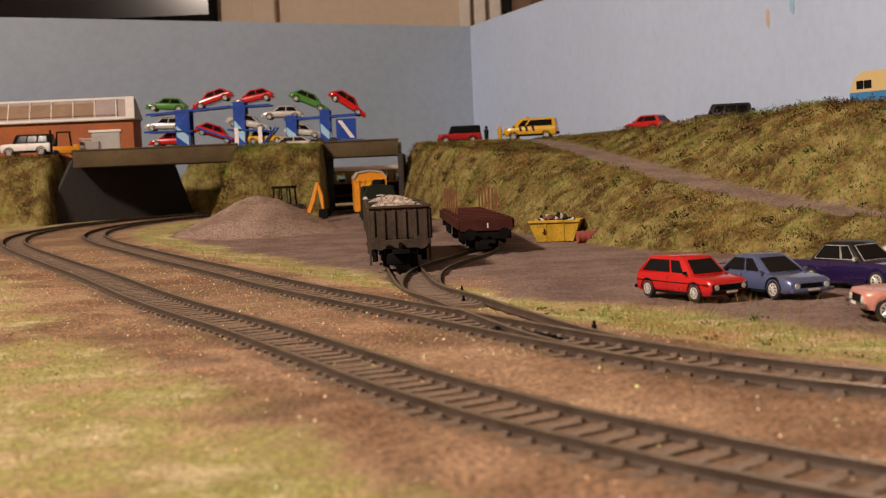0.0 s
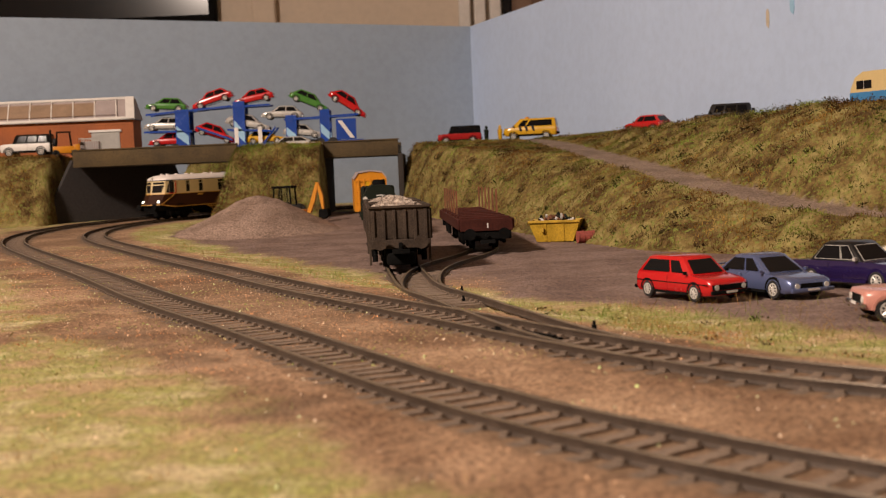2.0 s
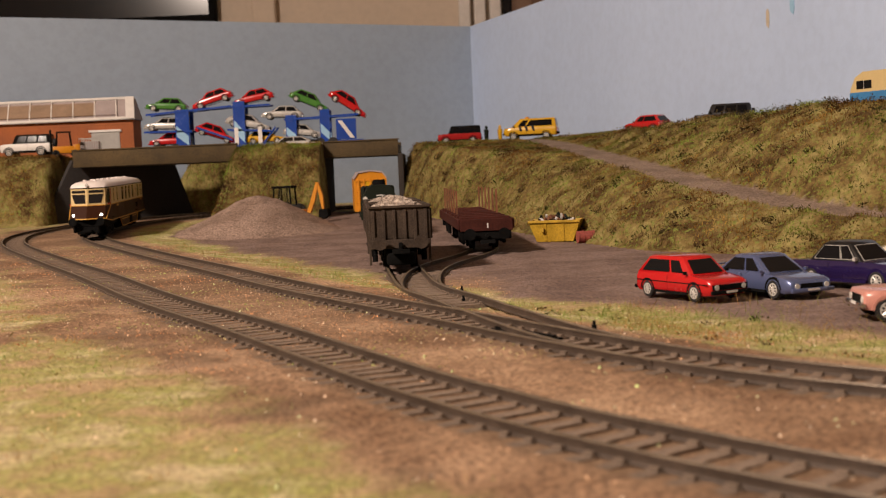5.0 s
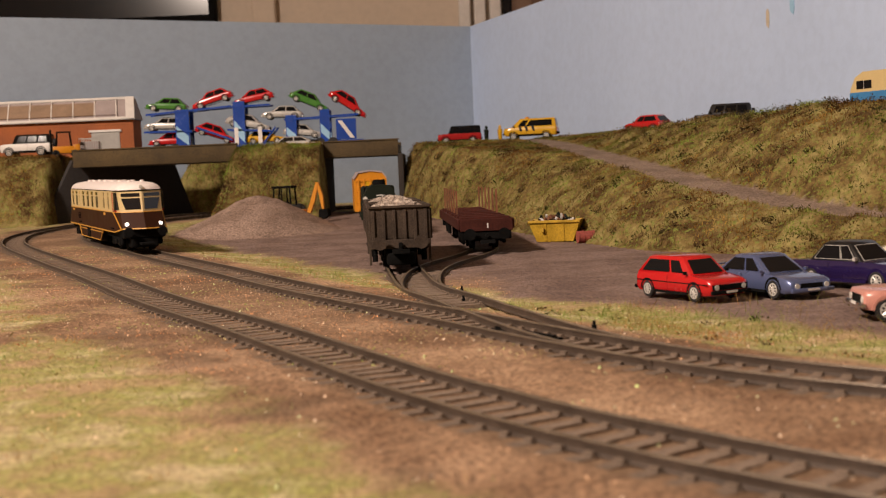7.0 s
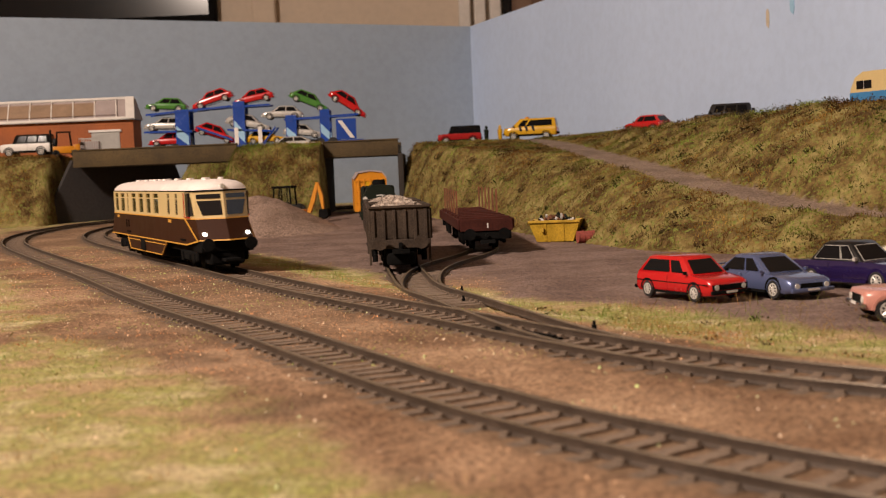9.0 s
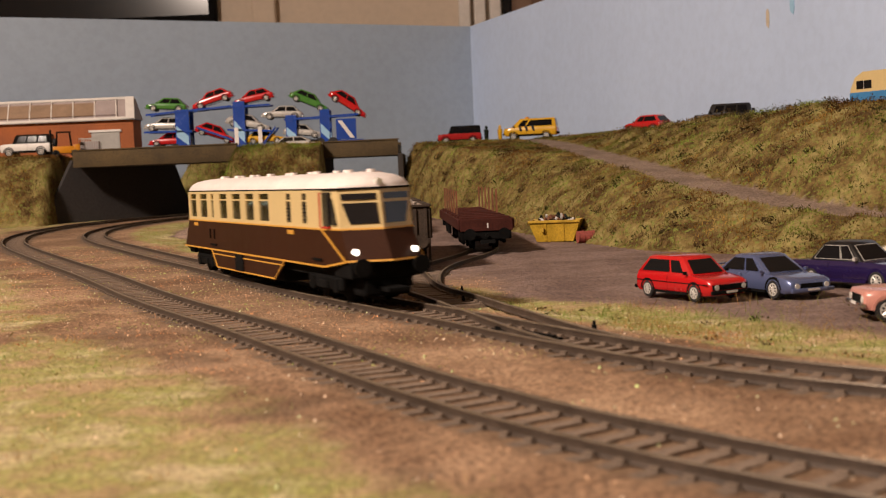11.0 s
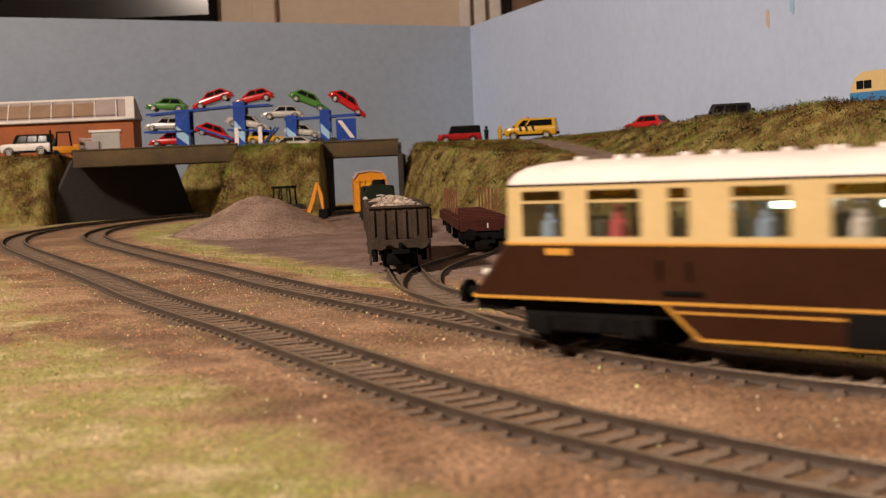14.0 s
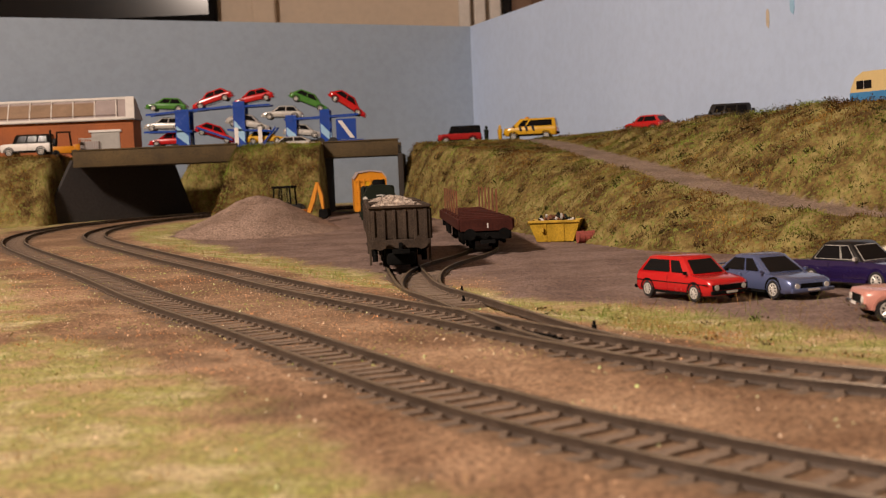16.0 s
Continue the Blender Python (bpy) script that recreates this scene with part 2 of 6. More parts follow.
def cyl(bm, a, b, r, n=12, r2=None):
    a, b = Vector(a), Vector(b)
    q = (b - a).to_track_quat("Z", "Y").to_matrix()
    ring = [q @ Vector((math.cos(2 * math.pi * i / n), math.sin(2 * math.pi * i / n), 0)) for i in range(n)]
    return loft(bm, [[a + v * r for v in ring], [b + v * (r if r2 is None else r2) for v in ring]])


def prism(bm, outline, y0, y1):
    """Outline in x, z carried from y0 to y1."""
    return loft(bm, [[(x, y0, z) for x, z in outline], [(x, y1, z) for x, z in outline]])


def quad(bm, pts, depth, normal):
    n = Vector(normal).normalized() * depth
    return loft(bm, [[Vector(p) - n for p in pts], [Vector(p) + n for p in pts]])


def spec(x, y, z=0.0):
    return noise.noise(Vector((x, y, z)))


def smoothstep(a, b, v):
    u = min(1.0, max(0.0, (v - a) / (b - a)))
    return u * u * (3 - 2 * u)


# ---- line of the tracks ----
BENDS = (-2.14, -2.41, -3.31, -4.9, 0.57, -0.7, 0.29, -0.06, 0.14, -1.29, -2.82, -2.41, -2.4) + (-2.74,) * 9
STEP = 0.01
S_LINE = np.arange(0, 2.9, STEP)
TURN_LINE = 3.6324 + np.cumsum(np.interp(S_LINE, np.arange(22) * 0.14, BENDS)) * STEP
X_LINE = 0.4735 + np.cumsum(np.cos(TURN_LINE)) * STEP
Y_LINE = 0.2282 + np.cumsum(np.sin(TURN_LINE)) * STEP
FINE = np.arange(0, 2.89, 0.002)
X_LINE, Y_LINE, TURN_LINE = (np.interp(FINE, S_LINE, c) for c in (X_LINE, Y_LINE, TURN_LINE))
S_LINE = FINE
GAUGE = 0.0165


def rail_z(y):
    return 0.0075 * smoothstep(0.7, 1.5, y) + 0.0008 * (1 - smoothstep(0.25, 0.6, y))


def on_line(s, off=0.0):
    """Point of the inner line at s, moved off to the side of the viewer."""
    x, y, a = (float(np.interp(s, S_LINE, c)) for c in (X_LINE, Y_LINE, TURN_LINE))
    return x - math.sin(a) * off, y + math.cos(a) * off, a


OUT_S, OUT_D = (0.1, 0.3, 0.38, 0.41, 0.45, 0.5, 0.6, 0.9, 1.28, 1.5, 2.2), (0.15, 0.1, 0.0765, 0.07, 0.0645, 0.061, 0.059, 0.06, 0.065, 0.07, 0.07)


def outer_off(s):
    return float(np.interp(s, OUT_S, OUT_D))


def even(points, pitch):
    """Points at an even pitch along a polyline, each with its heading."""
    p = np.array(points)
    d = np.concatenate([[0], np.cumsum(np.hypot(*np.diff(p, axis=0).T))])
    out = []
    for s in np.arange(0, d[-1], pitch):
        x, y = np.interp(s, d, p[:, 0]), np.interp(s, d, p[:, 1])
        x2, y2 = np.interp(min(s + 0.004, d[-1]), d, p[:, 0]), np.interp(min(s + 0.004, d[-1]), d, p[:, 1])
        x1, y1 = np.interp(max(s - 0.004, 0), d, p[:, 0]), np.interp(max(s - 0.004, 0), d, p[:, 1])
        out.append((x, y, math.atan2(y2 - y1, x2 - x1)))
    return out


INNER = [on_line(s)[:2] for s in np.arange(0.12, 2.25, 0.01)]
OUTER = [on_line(s, outer_off(s))[:2] for s in np.arange(0.2, 2.1, 0.01)]
SIDING_A = [(0.0553, 0.288), (0.0408, 0.3165), (0.0288, 0.35), (0.0172, 0.394), (0.0082, 0.429), (-0.001, 0.472), (-0.0072, 0.507), (-0.0155, 0.59), (-0.0237, 0.686), (-0.031, 0.78), (-0.045, 0.95)]
SIDING_B = [(-0.0064, 0.506), (-0.0098, 0.543), (-0.011, 0.587), (-0.009, 0.631), (-0.0033, 0.669), (0.006, 0.703), (0.017, 0.738), (0.0245, 0.775), (0.0275, 0.82), (0.0255, 0.9), (0.0205, 0.98)]


def smooth_line(pts, n=8):
    p = [Vector(q) for q in pts]
    out = []
    for i in range(len(p) - 1):
        a, b, c, d = p[max(0, i - 1)], p[i], p[i + 1], p[min(len(p) - 1, i + 2)]
        for k in range(n):
            t = k / n
            out.append(tuple(0.5 * ((2 * b) + (c - a) * t + (2 * a - 5 * b + 4 * c - d) * t * t + (3 * b - a - 3 * c + d) * t ** 3)))
    return out + [tuple(p[-1])]


SIDING_A, SIDING_B = smooth_line(SIDING_A), smooth_line(SIDING_B)


# ---- lie of the land ----
def line_x_at(y):
    i = int(np.argmin(np.abs(Y_LINE[100:620] - y))) + 100
    return X_LINE[i]


LINE_Y = np.linspace(0.0, 1.2, 121)
LINE_X = np.array([line_x_at(v) for v in LINE_Y])


def yard_dip(x, y):
    xi = float(np.interp(y, LINE_Y, LINE_X))
    return 0.0045 * smoothstep(0.025, 0.075, x - xi) * (1 - 0.45 * smoothstep(0.8, 1.2, y))


def land_z(x, y):
    z = rail_z(y) - 0.00238 - yard_dip(x, y)
    z += 0.0003 * spec(x * 60, y * 60) + 0.0003 * spec(x * 230, y * 230, 3)
    return z


TOE_Y, TOE_X = (0.3, 0.45, 0.595, 0.668, 0.731, 0.809, 1.12, 1.3, 1.42, 2.0), (0.36, 0.265, 0.2, 0.165, 0.122, 0.098, 0.012, -0.036, -0.056, -0.06)
ROAD_Y = (0.4, 0.55, 0.66, 0.72, 0.8, 1.0, 1.27, 1.42, 2.0)
ROAD_X = (0.42, 0.30, 0.237, 0.2035, 0.168, 0.140, 0.116, 0.10, 0.05)
ROAD_Z = (-0.004, 0.002, 0.011, 0.0185, 0.031, 0.0495, 0.069, 0.0765, 0.0765)
TOP = 0.0765


def bank_z(x, y):
    """Height of the big bank with its ramp, and how much of the surface is ramp."""
    xt, xr, zr = (float(np.interp(y, a, b)) for a, b in ((TOE_Y, TOE_X), (ROAD_Y, ROAD_X), (ROAD_Y, ROAD_Z)))
    base = land_z(x, y)
    half = 0.0165
    d = x - xt
    lump = 0.0075 * spec(x * 26, y * 26, 5) + 0.0045 * spec(x * 62, y * 62, 8) + 0.0012 * spec(x * 150, y * 150, 2)
    if d <= -0.004:
        return base - 0.004, 0.0
    up = smoothstep(0.98, 1.26, y)
    room = max(0.03, (xr - half - xt))
    reach = room * (1 - up) + min(room, 0.034) * up
    u = min(1.0, max(0.0, d / reach))
    z_front = base + (zr - base) * (0.35 * u + 0.65 * (1 - (1 - u) ** 2.0))
    if x < xr - half:
        return z_front + lump * smoothstep(0.0, 0.25, u) * (1 - 0.75 * smoothstep(0.85, 1.0, u)), 0.0
    if x < xr + half:
        e = abs(x - xr) / half
        return zr + 0.0003 * spec(x * 90, y * 90), 1.0 - smoothstep(0.82, 1.0, e + 0.15 * spec(x * 60, y * 60))
    w = min(1.0, (x - xr - half) / 0.085)
    h = (TOP + 0.0015 - zr)
    return zr + h * (1 - (1 - w) ** 1.7) + lump * smoothstep(0.03, 0.2, w) * (1 if h > 0.01 else 0.25) * (1 - 0.5 * smoothstep(0.9, 1.0, w)), 0.0


def sheet(name, xs, ys, func, material, keep=None, zones=None):
    """A height sheet over a grid; zones gives the share of each surface at a place."""
    nx, ny = len(xs), len(ys)
    co, zone = [], []
    for y in ys:
        for x in xs:
            r = func(x, y)
            co.append((x, y, r[0]))
            zone.append(r[1])
    faces = []
    for j in range(ny - 1):
        for i in range(nx - 1):
            a = j * nx + i
            q = (a, a + 1, a + nx + 1, a + nx)
            if keep is None or any(keep(*co[k]) for k in q):
                faces.append(q)
    me = bpy.data.meshes.new(name)
    me.from_pydata(co, [], faces)
    at = me.attributes.new("zone", "FLOAT_COLOR", "POINT")
    at.data.foreach_set("color", np.array([(z if isinstance(z, tuple) else (z, 0, 0)) + (1.0,) for z in zone], dtype=np.float32).ravel())
    me.materials.append(material)
    me.shade_smooth()
    return new(name, me)


def zoned(name, base, first, second=None, third=None):
    """Blend of two or three scatters by the zone attribute."""
    m = base.copy()
    m.name = name
    N, K = m.node_tree.nodes, m.node_tree.links
    B = N["Principled BSDF"]
    at = N.new("ShaderNodeAttribute")
    at.attribute_name = "zone"
    sp = N.new("ShaderNodeSeparateColor")
    K.new(at.outputs["Color"], sp.inputs["Color"])
    co = N.new("ShaderNodeTexCoord").outputs["Object"]
    col = B.inputs["Base Color"].links[0].from_socket
    edge = noise_node(N, K, 160.0, 5, 0.75, co)
    for out, tones in (("Blue", third), ("Red", first), ("Green", second)):
        if tones is None:
            continue
        n, g = noise_node(N, K, 28.0, 7, 0.72, co), noise_node(N, K, 700.0, 3, 0.7, co)
        c = ramp_node(N, K, n.outputs["Fac"], [(0.4, tones[0]), (0.5, tones[1]), (0.6, tones[2])]).outputs["Color"]
        c = mixed(N, K, 1.0, c, ramp_node(N, K, g.outputs["Fac"], [(0.4, (0.62, 0.6, 0.58)), (0.5, (1.0, 1.0, 1.0)), (0.6, (1.3, 1.28, 1.22))]).outputs["Color"], "MULTIPLY")
        w = N.new("ShaderNodeMath")
        w.operation = "MULTIPLY_ADD"
        K.new(edge.outputs["Fac"], w.inputs[0])
        w.inputs[1].default_value = 1.6
        w.inputs[2].default_value = -0.8
        w2 = N.new("ShaderNodeMath")
        w2.operation, w2.use_clamp = "ADD", True
        K.new(sp.outputs[out], w2.inputs[0])
        K.new(w.outputs["Value"], w2.inputs[1])
        w3 = N.new("ShaderNodeMath")
        w3.operation, w3.use_clamp = "MULTIPLY", True
        K.new(w2.outputs["Value"], w3.inputs[0])
        b3 = ramp_node(N, K, sp.outputs[out], [(0.0, (0, 0, 0)), (0.35, (1, 1, 1))]).outputs["Color"]
        K.new(b3, w3.inputs[1])
        col = mixed(N, K, w3.outputs["Value"], col, c)
    K.new(col, B.inputs["Base Color"])
    return m


LX, LY = X_LINE[60:1150:4], Y_LINE[60:1150:4]
LA = TURN_LINE[60:1150:4]


def side_of(x, y):
    """Distance from the inner line, positive on the viewer's side, and the place along it."""
    d = (LX - x) ** 2 + (LY - y) ** 2
    i = int(np.argmin(d))
    off = -(x - LX[i]) * math.sin(LA[i]) + (y - LY[i]) * math.cos(LA[i])
    return off, S_LINE[60 + 4 * i]


SIDE_PTS = np.array(SIDING_A[8:] + SIDING_B)


def ground_at(x, y):
    off, s = side_of(x, y)
    n = spec(x * 16, y * 16, 11) + 0.6 * spec(x * 55, y * 55, 4)
    wide = 0.016 * (1 - smoothstep(0.5, 0.8, s))
    yard = smoothstep(0.06 + wide, 0.085 + wide, -off + 0.014 * n)
    verge = smoothstep(0.024, 0.036, -off + 0.006 * n) * (1 - yard) * smoothstep(-0.7, 0.0, n + 0.15)
    oo = outer_off(s)
    front = smoothstep(oo + 0.03, oo + 0.058, off + 0.018 * n) * smoothstep(-0.75, 0.1, n + 0.05)
    bed = max(1 - smoothstep(0.0135, 0.0175, abs(off) + 0.002 * n), 1 - smoothstep(0.0135, 0.0175, abs(off - oo) + 0.002 * n))
    # browner ballast between the tracks; its darkening with depth paints in the lamp's falloff
    between = 0.38 * smoothstep(-0.03, -0.018, off) * (1 - smoothstep(oo + 0.014, oo + 0.03, off)) * smoothstep(0.2, 0.45, y)
    # darker brown patches in a band on the viewer's side of the outer track
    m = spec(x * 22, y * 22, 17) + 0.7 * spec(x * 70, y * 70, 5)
    dark_patch = 0.75 * smoothstep(oo + 0.015, oo + 0.025, off) * (1 - smoothstep(oo + 0.035, oo + 0.06, off)) * smoothstep(0.0, 0.45, m)
    side = 1.0
    if -0.06 < x < 0.06 and 0.3 < y < 1.0:
        side = float(np.sqrt(((SIDE_PTS - (x, y)) ** 2).sum(1).min()))
    well = 0.6 - 0.6 * smoothstep(0.0085, 0.0108, min(abs(off), abs(off - oo)) + 0.0008 * m)
    well = max(well, 2.2 * (1 - smoothstep(0.0085, 0.0108, side)) * (1 - smoothstep(0.62, 0.68, y)))
    bed = max(bed, 0.35 * (1 - smoothstep(0.011, 0.0165, side + 0.002 * n)) * (1 - smoothstep(0.6, 0.68, y)))
    yard *= 1 - 0.8 * (1 - smoothstep(0.02, 0.045, side + 0.008 * n)) * (1 - smoothstep(0.56, 0.64, y))
    return land_z(x, y) - 0.0006 * well, (yard, max(verge, front * 0.8), max(0.85 * bed, dark_patch, between))


xs = np.concatenate([np.arange(-0.95, -0.5, 0.012), np.arange(-0.5, 0.32, 0.0042), np.arange(0.32, 0.8, 0.012)])
ys = np.concatenate([np.arange(-0.25, 0.1, 0.012), np.arange(0.1, 0.6, 0.0032), np.arange(0.6, 1.62, 0.0055), np.arange(1.62, 2.02, 0.02)])
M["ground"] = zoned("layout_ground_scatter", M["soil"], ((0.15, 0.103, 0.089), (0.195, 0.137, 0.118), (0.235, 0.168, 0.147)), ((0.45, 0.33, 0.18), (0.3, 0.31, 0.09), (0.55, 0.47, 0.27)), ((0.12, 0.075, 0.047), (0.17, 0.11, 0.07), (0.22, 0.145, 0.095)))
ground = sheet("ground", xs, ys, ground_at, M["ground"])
tagged(ground, "brown scattered model landscape with dusty yard and patchy green flock", "ground", kind="structure")

xs = np.concatenate([np.arange(-0.06, 0.3, 0.0036), np.arange(0.3, 0.75, 0.008)])
ys = np.concatenate([np.arange(0.36, 0.55, 0.006), np.arange(0.55, 1.5, 0.0048), np.arange(1.5, 2.0, 0.012)])


def keep_bank(x, y, z):
    return z > land_z(x, y) - 0.002 and y > 0.36 and not (x < -0.0445 and y > 1.3)


M["bankmix"] = zoned("grassy_bank_with_dusty_ramp", M["bank"], ((0.17, 0.125, 0.1), (0.225, 0.165, 0.13), (0.26, 0.195, 0.155)))
bank = sheet("embankment_main", xs, ys, bank_z, M["bankmix"], keep_bank)
tagged(bank, "grassy embankment with a dusty ramp climbing across it", "embankment", kind="structure")


def hump(name, x0, x1, y0, y1, label, slope=0.06, side_l=0.03, side_r=0.001, top=0.079, step=0.0045, back=0.001):
    """A grassy mound with a sloping face to the front and given side slopes."""
    def z_at(x, y):
        f = smoothstep(y0, y0 + slope, y) if slope else 1.0
        l, r = smoothstep(x0 - side_l, x0 + 0.004, x), 1 - smoothstep(x1 - 0.004, x1 + side_r, x)
        b = 1 - smoothstep(y1, y1 + back, y)
        lump = 0.003 * spec(x * 32, y * 32, 6) + 0.0016 * spec(x * 90, y * 90, 9)
        k = min(f, l, r, b)
        e = 1 - (1 - k) ** 1.5
        return rail_z(y) - 0.006 + e * (top + 0.006 - rail_z(y)) + lump * min(1, 4 * k), 0.0
    ob = sheet(name, np.arange(x0 - side_l, x1 + side_r + step, step), np.arange(y0, y1 + back + step, step), z_at, M["bankmix"], lambda x, y, z: z > rail_z(y) - 0.0045)
    tagged(ob, label, "embankment", kind="structure")
    return z_at


mound_z = hump("embankment_middle", -0.212, -0.1225, 1.262, 1.362, "straw-coloured grassy mound between two bridges", 0.075, 0.032, 0.0)
left_z = hump("embankment_left", -0.95, -0.428, 1.305, 1.66, "patchy grassy embankment beside the road bridge", 0.085, 0.01, 0.002)
rear_z = hump("embankment_rear", -0.305, -0.215, 1.53, 1.60, "shaded brown grassy slope behind the curved track", 0.05, 0.05, 0.04, 0.071)


# ---- walls of the layout and the room ----
def wall_panel(name, a, b, z0, z1, thick, material, label):
    a, b = Vector((*a, 0)), Vector((*b, 0))
    d = (b - a).normalized()
    n = Vector((-d.y, d.x, 0)) * thick
    bm = bmesh.new()
    loft(bm, [[a + Vector((0, 0, z0)), b + Vector((0, 0, z0)), b + n + Vector((0, 0, z0)), a + n + Vector((0, 0, z0))], [a + Vector((0, 0, z1)), b + Vector((0, 0, z1)), b + n + Vector((0, 0, z1)), a + n + Vector((0, 0, z1))]])
    ob = finish(bm, name, material)
    return tagged(ob, label, "backboard", kind="structure")


CORNER = (0.0574, 1.95)
# The side board's brighter lighting is partly in its lighter colour
wall_panel("backdrop_rear", (-1.05, 1.352), CORNER, -0.02, 0.268, 0.012, "sky_dimmed", "pale blue painted backboard behind the layout")
wall_panel("backdrop_side", CORNER, (0.62, 0.31), -0.02, 0.268, 0.012, "sky_lit", "pale blue painted backboard with chipped paint patches")


def flake(along, z, w, h, material, label):
    a, b = Vector((*CORNER, 0)), Vector((0.62, 0.31, 0))
    d = (b - a).normalized()
    n = Vector((d.y, -d.x, 0))
    pts = []
    for i in range(16):
        g = 2 * math.pi * i / 16
        r = 1 + 0.3 * spec(math.cos(g) * 2, math.sin(g) * 2, along * 9)
        pts.append(a + d * (along + math.cos(g) * w * r) + Vector((0, 0, z + math.sin(g) * h * r)))
    bm = bmesh.new()
    loft(bm, [[p + n * 0.0002 for p in pts], [p + n * 0.0006 for p in pts]])
    return tagged(finish(bm, "paint_chip", material), label, "paint chip", kind="structure")


bm = boxed(-2.4, 2.2, 3.2, 3.3, -1.0, 1.75)
tagged(finish(bm, "wall_north", "room"), "cream plaster room wall behind the layout", "wall", kind="structure")
tagged(finish(boxed(-2.4, 2.2, -2.1, -2.0, -1.0, 1.75), "wall_south", "room"), "cream plaster room wall", "wall", kind="structure")
tagged(finish(boxed(-2.5, -2.4, -2.1, 3.3, -1.0, 1.75), "wall_west", "room"), "cream plaster room wall", "wall", kind="structure")
tagged(finish(boxed(2.2, 2.3, -2.1, 3.3, -1.0, 1.75), "wall_east", "room"), "cream plaster room wall", "wall", kind="structure")
tagged(finish(boxed(-2.4, 2.2, -2.0, 3.2, -1.1, -1.0), "floor", "board"), "plain carpeted room floor", "floor", kind="structure")
tagged(finish(boxed(-2.4, 2.2, -2.0, 3.2, 1.75, 1.8), "ceiling", "room"), "plain pale ceiling", "ceiling", kind="structure")


# ---- track ----
def track_z(x, y):
    """Height of the rail heads; the sidings dip with the yard."""
    return rail_z(y) - yard_dip(x, y)


def sweep(bm, pts, profile, off, z_add=0.0):
    rings = []
    for x, y, a in pts:
        nx, ny = -math.sin(a), math.cos(a)
        rings.append([(x + nx * (off + u), y + ny * (off + u), track_z(x, y) + v + z_add) for u, v in profile])
    loft(bm, rings)


RAIL_WEB = ((-0.0007, -0.0026), (-0.0007, -0.0023), (-0.0003, -0.0019), (-0.0003, -0.0009), (-0.0005, -0.0007), (-0.0005, -0.0002), (0.0005, -0.0002), (0.0005, -0.0007), (0.0003, -0.0009), (0.0003, -0.0019), (0.0007, -0.0023), (0.0007, -0.0026))
RAIL_HEAD = ((-0.00056, -0.00019), (-0.00045, 0.0), (0.00045, 0.0), (0.00056, -0.00019))
sleeper_mesh = None


def track(label, line, pitch=0.0073, skip=lambda x, y: False, z_add=0.0, left=True, right=True):
    t = thing("railway_track", label, "railway track", "tracks")
    pts = even(line, 0.006)
    for sgn, want in ((1, left), (-1, right)):
        if not want:
            continue
        bm = bmesh.new()
        sweep(bm, pts, RAIL_WEB, sgn * (GAUGE / 2 + 0.0005), z_add)
        r = part("rail", bm, "rail", t, "", 40)
        bm = bmesh.new()
        sweep(bm, pts, RAIL_HEAD, sgn * (GAUGE / 2 + 0.0005), z_add)
        part("rail_head", bm, "railtop", r, "worn dull rail head", 40)
    global sleeper_mesh
    if sleeper_mesh is None:
        bm = boxed(-0.0017, 0.0017, -0.0146, 0.0146, -0.0042, -0.0023)
        for s in (-1, 1):
            for u in (-0.00155, 0.00155):
                box(bm, -0.0011, 0.0011, s * 0.00875 + u - 0.0005, s * 0.00875 + u + 0.0005, -0.0026, -0.0016)
        me = bpy.data.meshes.new("sleeper")
        bm.to_mesh(me)
        bm.free()
        me.materials.append(M["sleeper"])
        sleeper_mesh = me
    for x, y, a in even(line, pitch):
        if skip(x, y):
            continue
        o = new("sleeper", sleeper_mesh)
        o.parent = t
        o.matrix_basis = Matrix.Translation((x, y, track_z(x, y) + z_add + random.uniform(-0.00025, 0.0001))) @ pose(0, 0, 0, 0, 0, math.degrees(a) + random.uniform(-1.5, 1.5))
    return t


track("weathered outer running track on buried brown sleepers", OUTER)
track("weathered inner running track curving round from behind the bridges", INNER)
near_line = lambda x, y: abs(side_of(x, y)[0]) < 0.0245
track("rusty siding track leading under the narrow bridge", SIDING_A, 0.0073, lambda x, y: near_line(x, y) or y > 0.63, -0.0001)
track("rusty siding track curving away to the yard", SIDING_B, 0.0073, lambda x, y: y < 0.535 or y > 0.7, -0.0002)


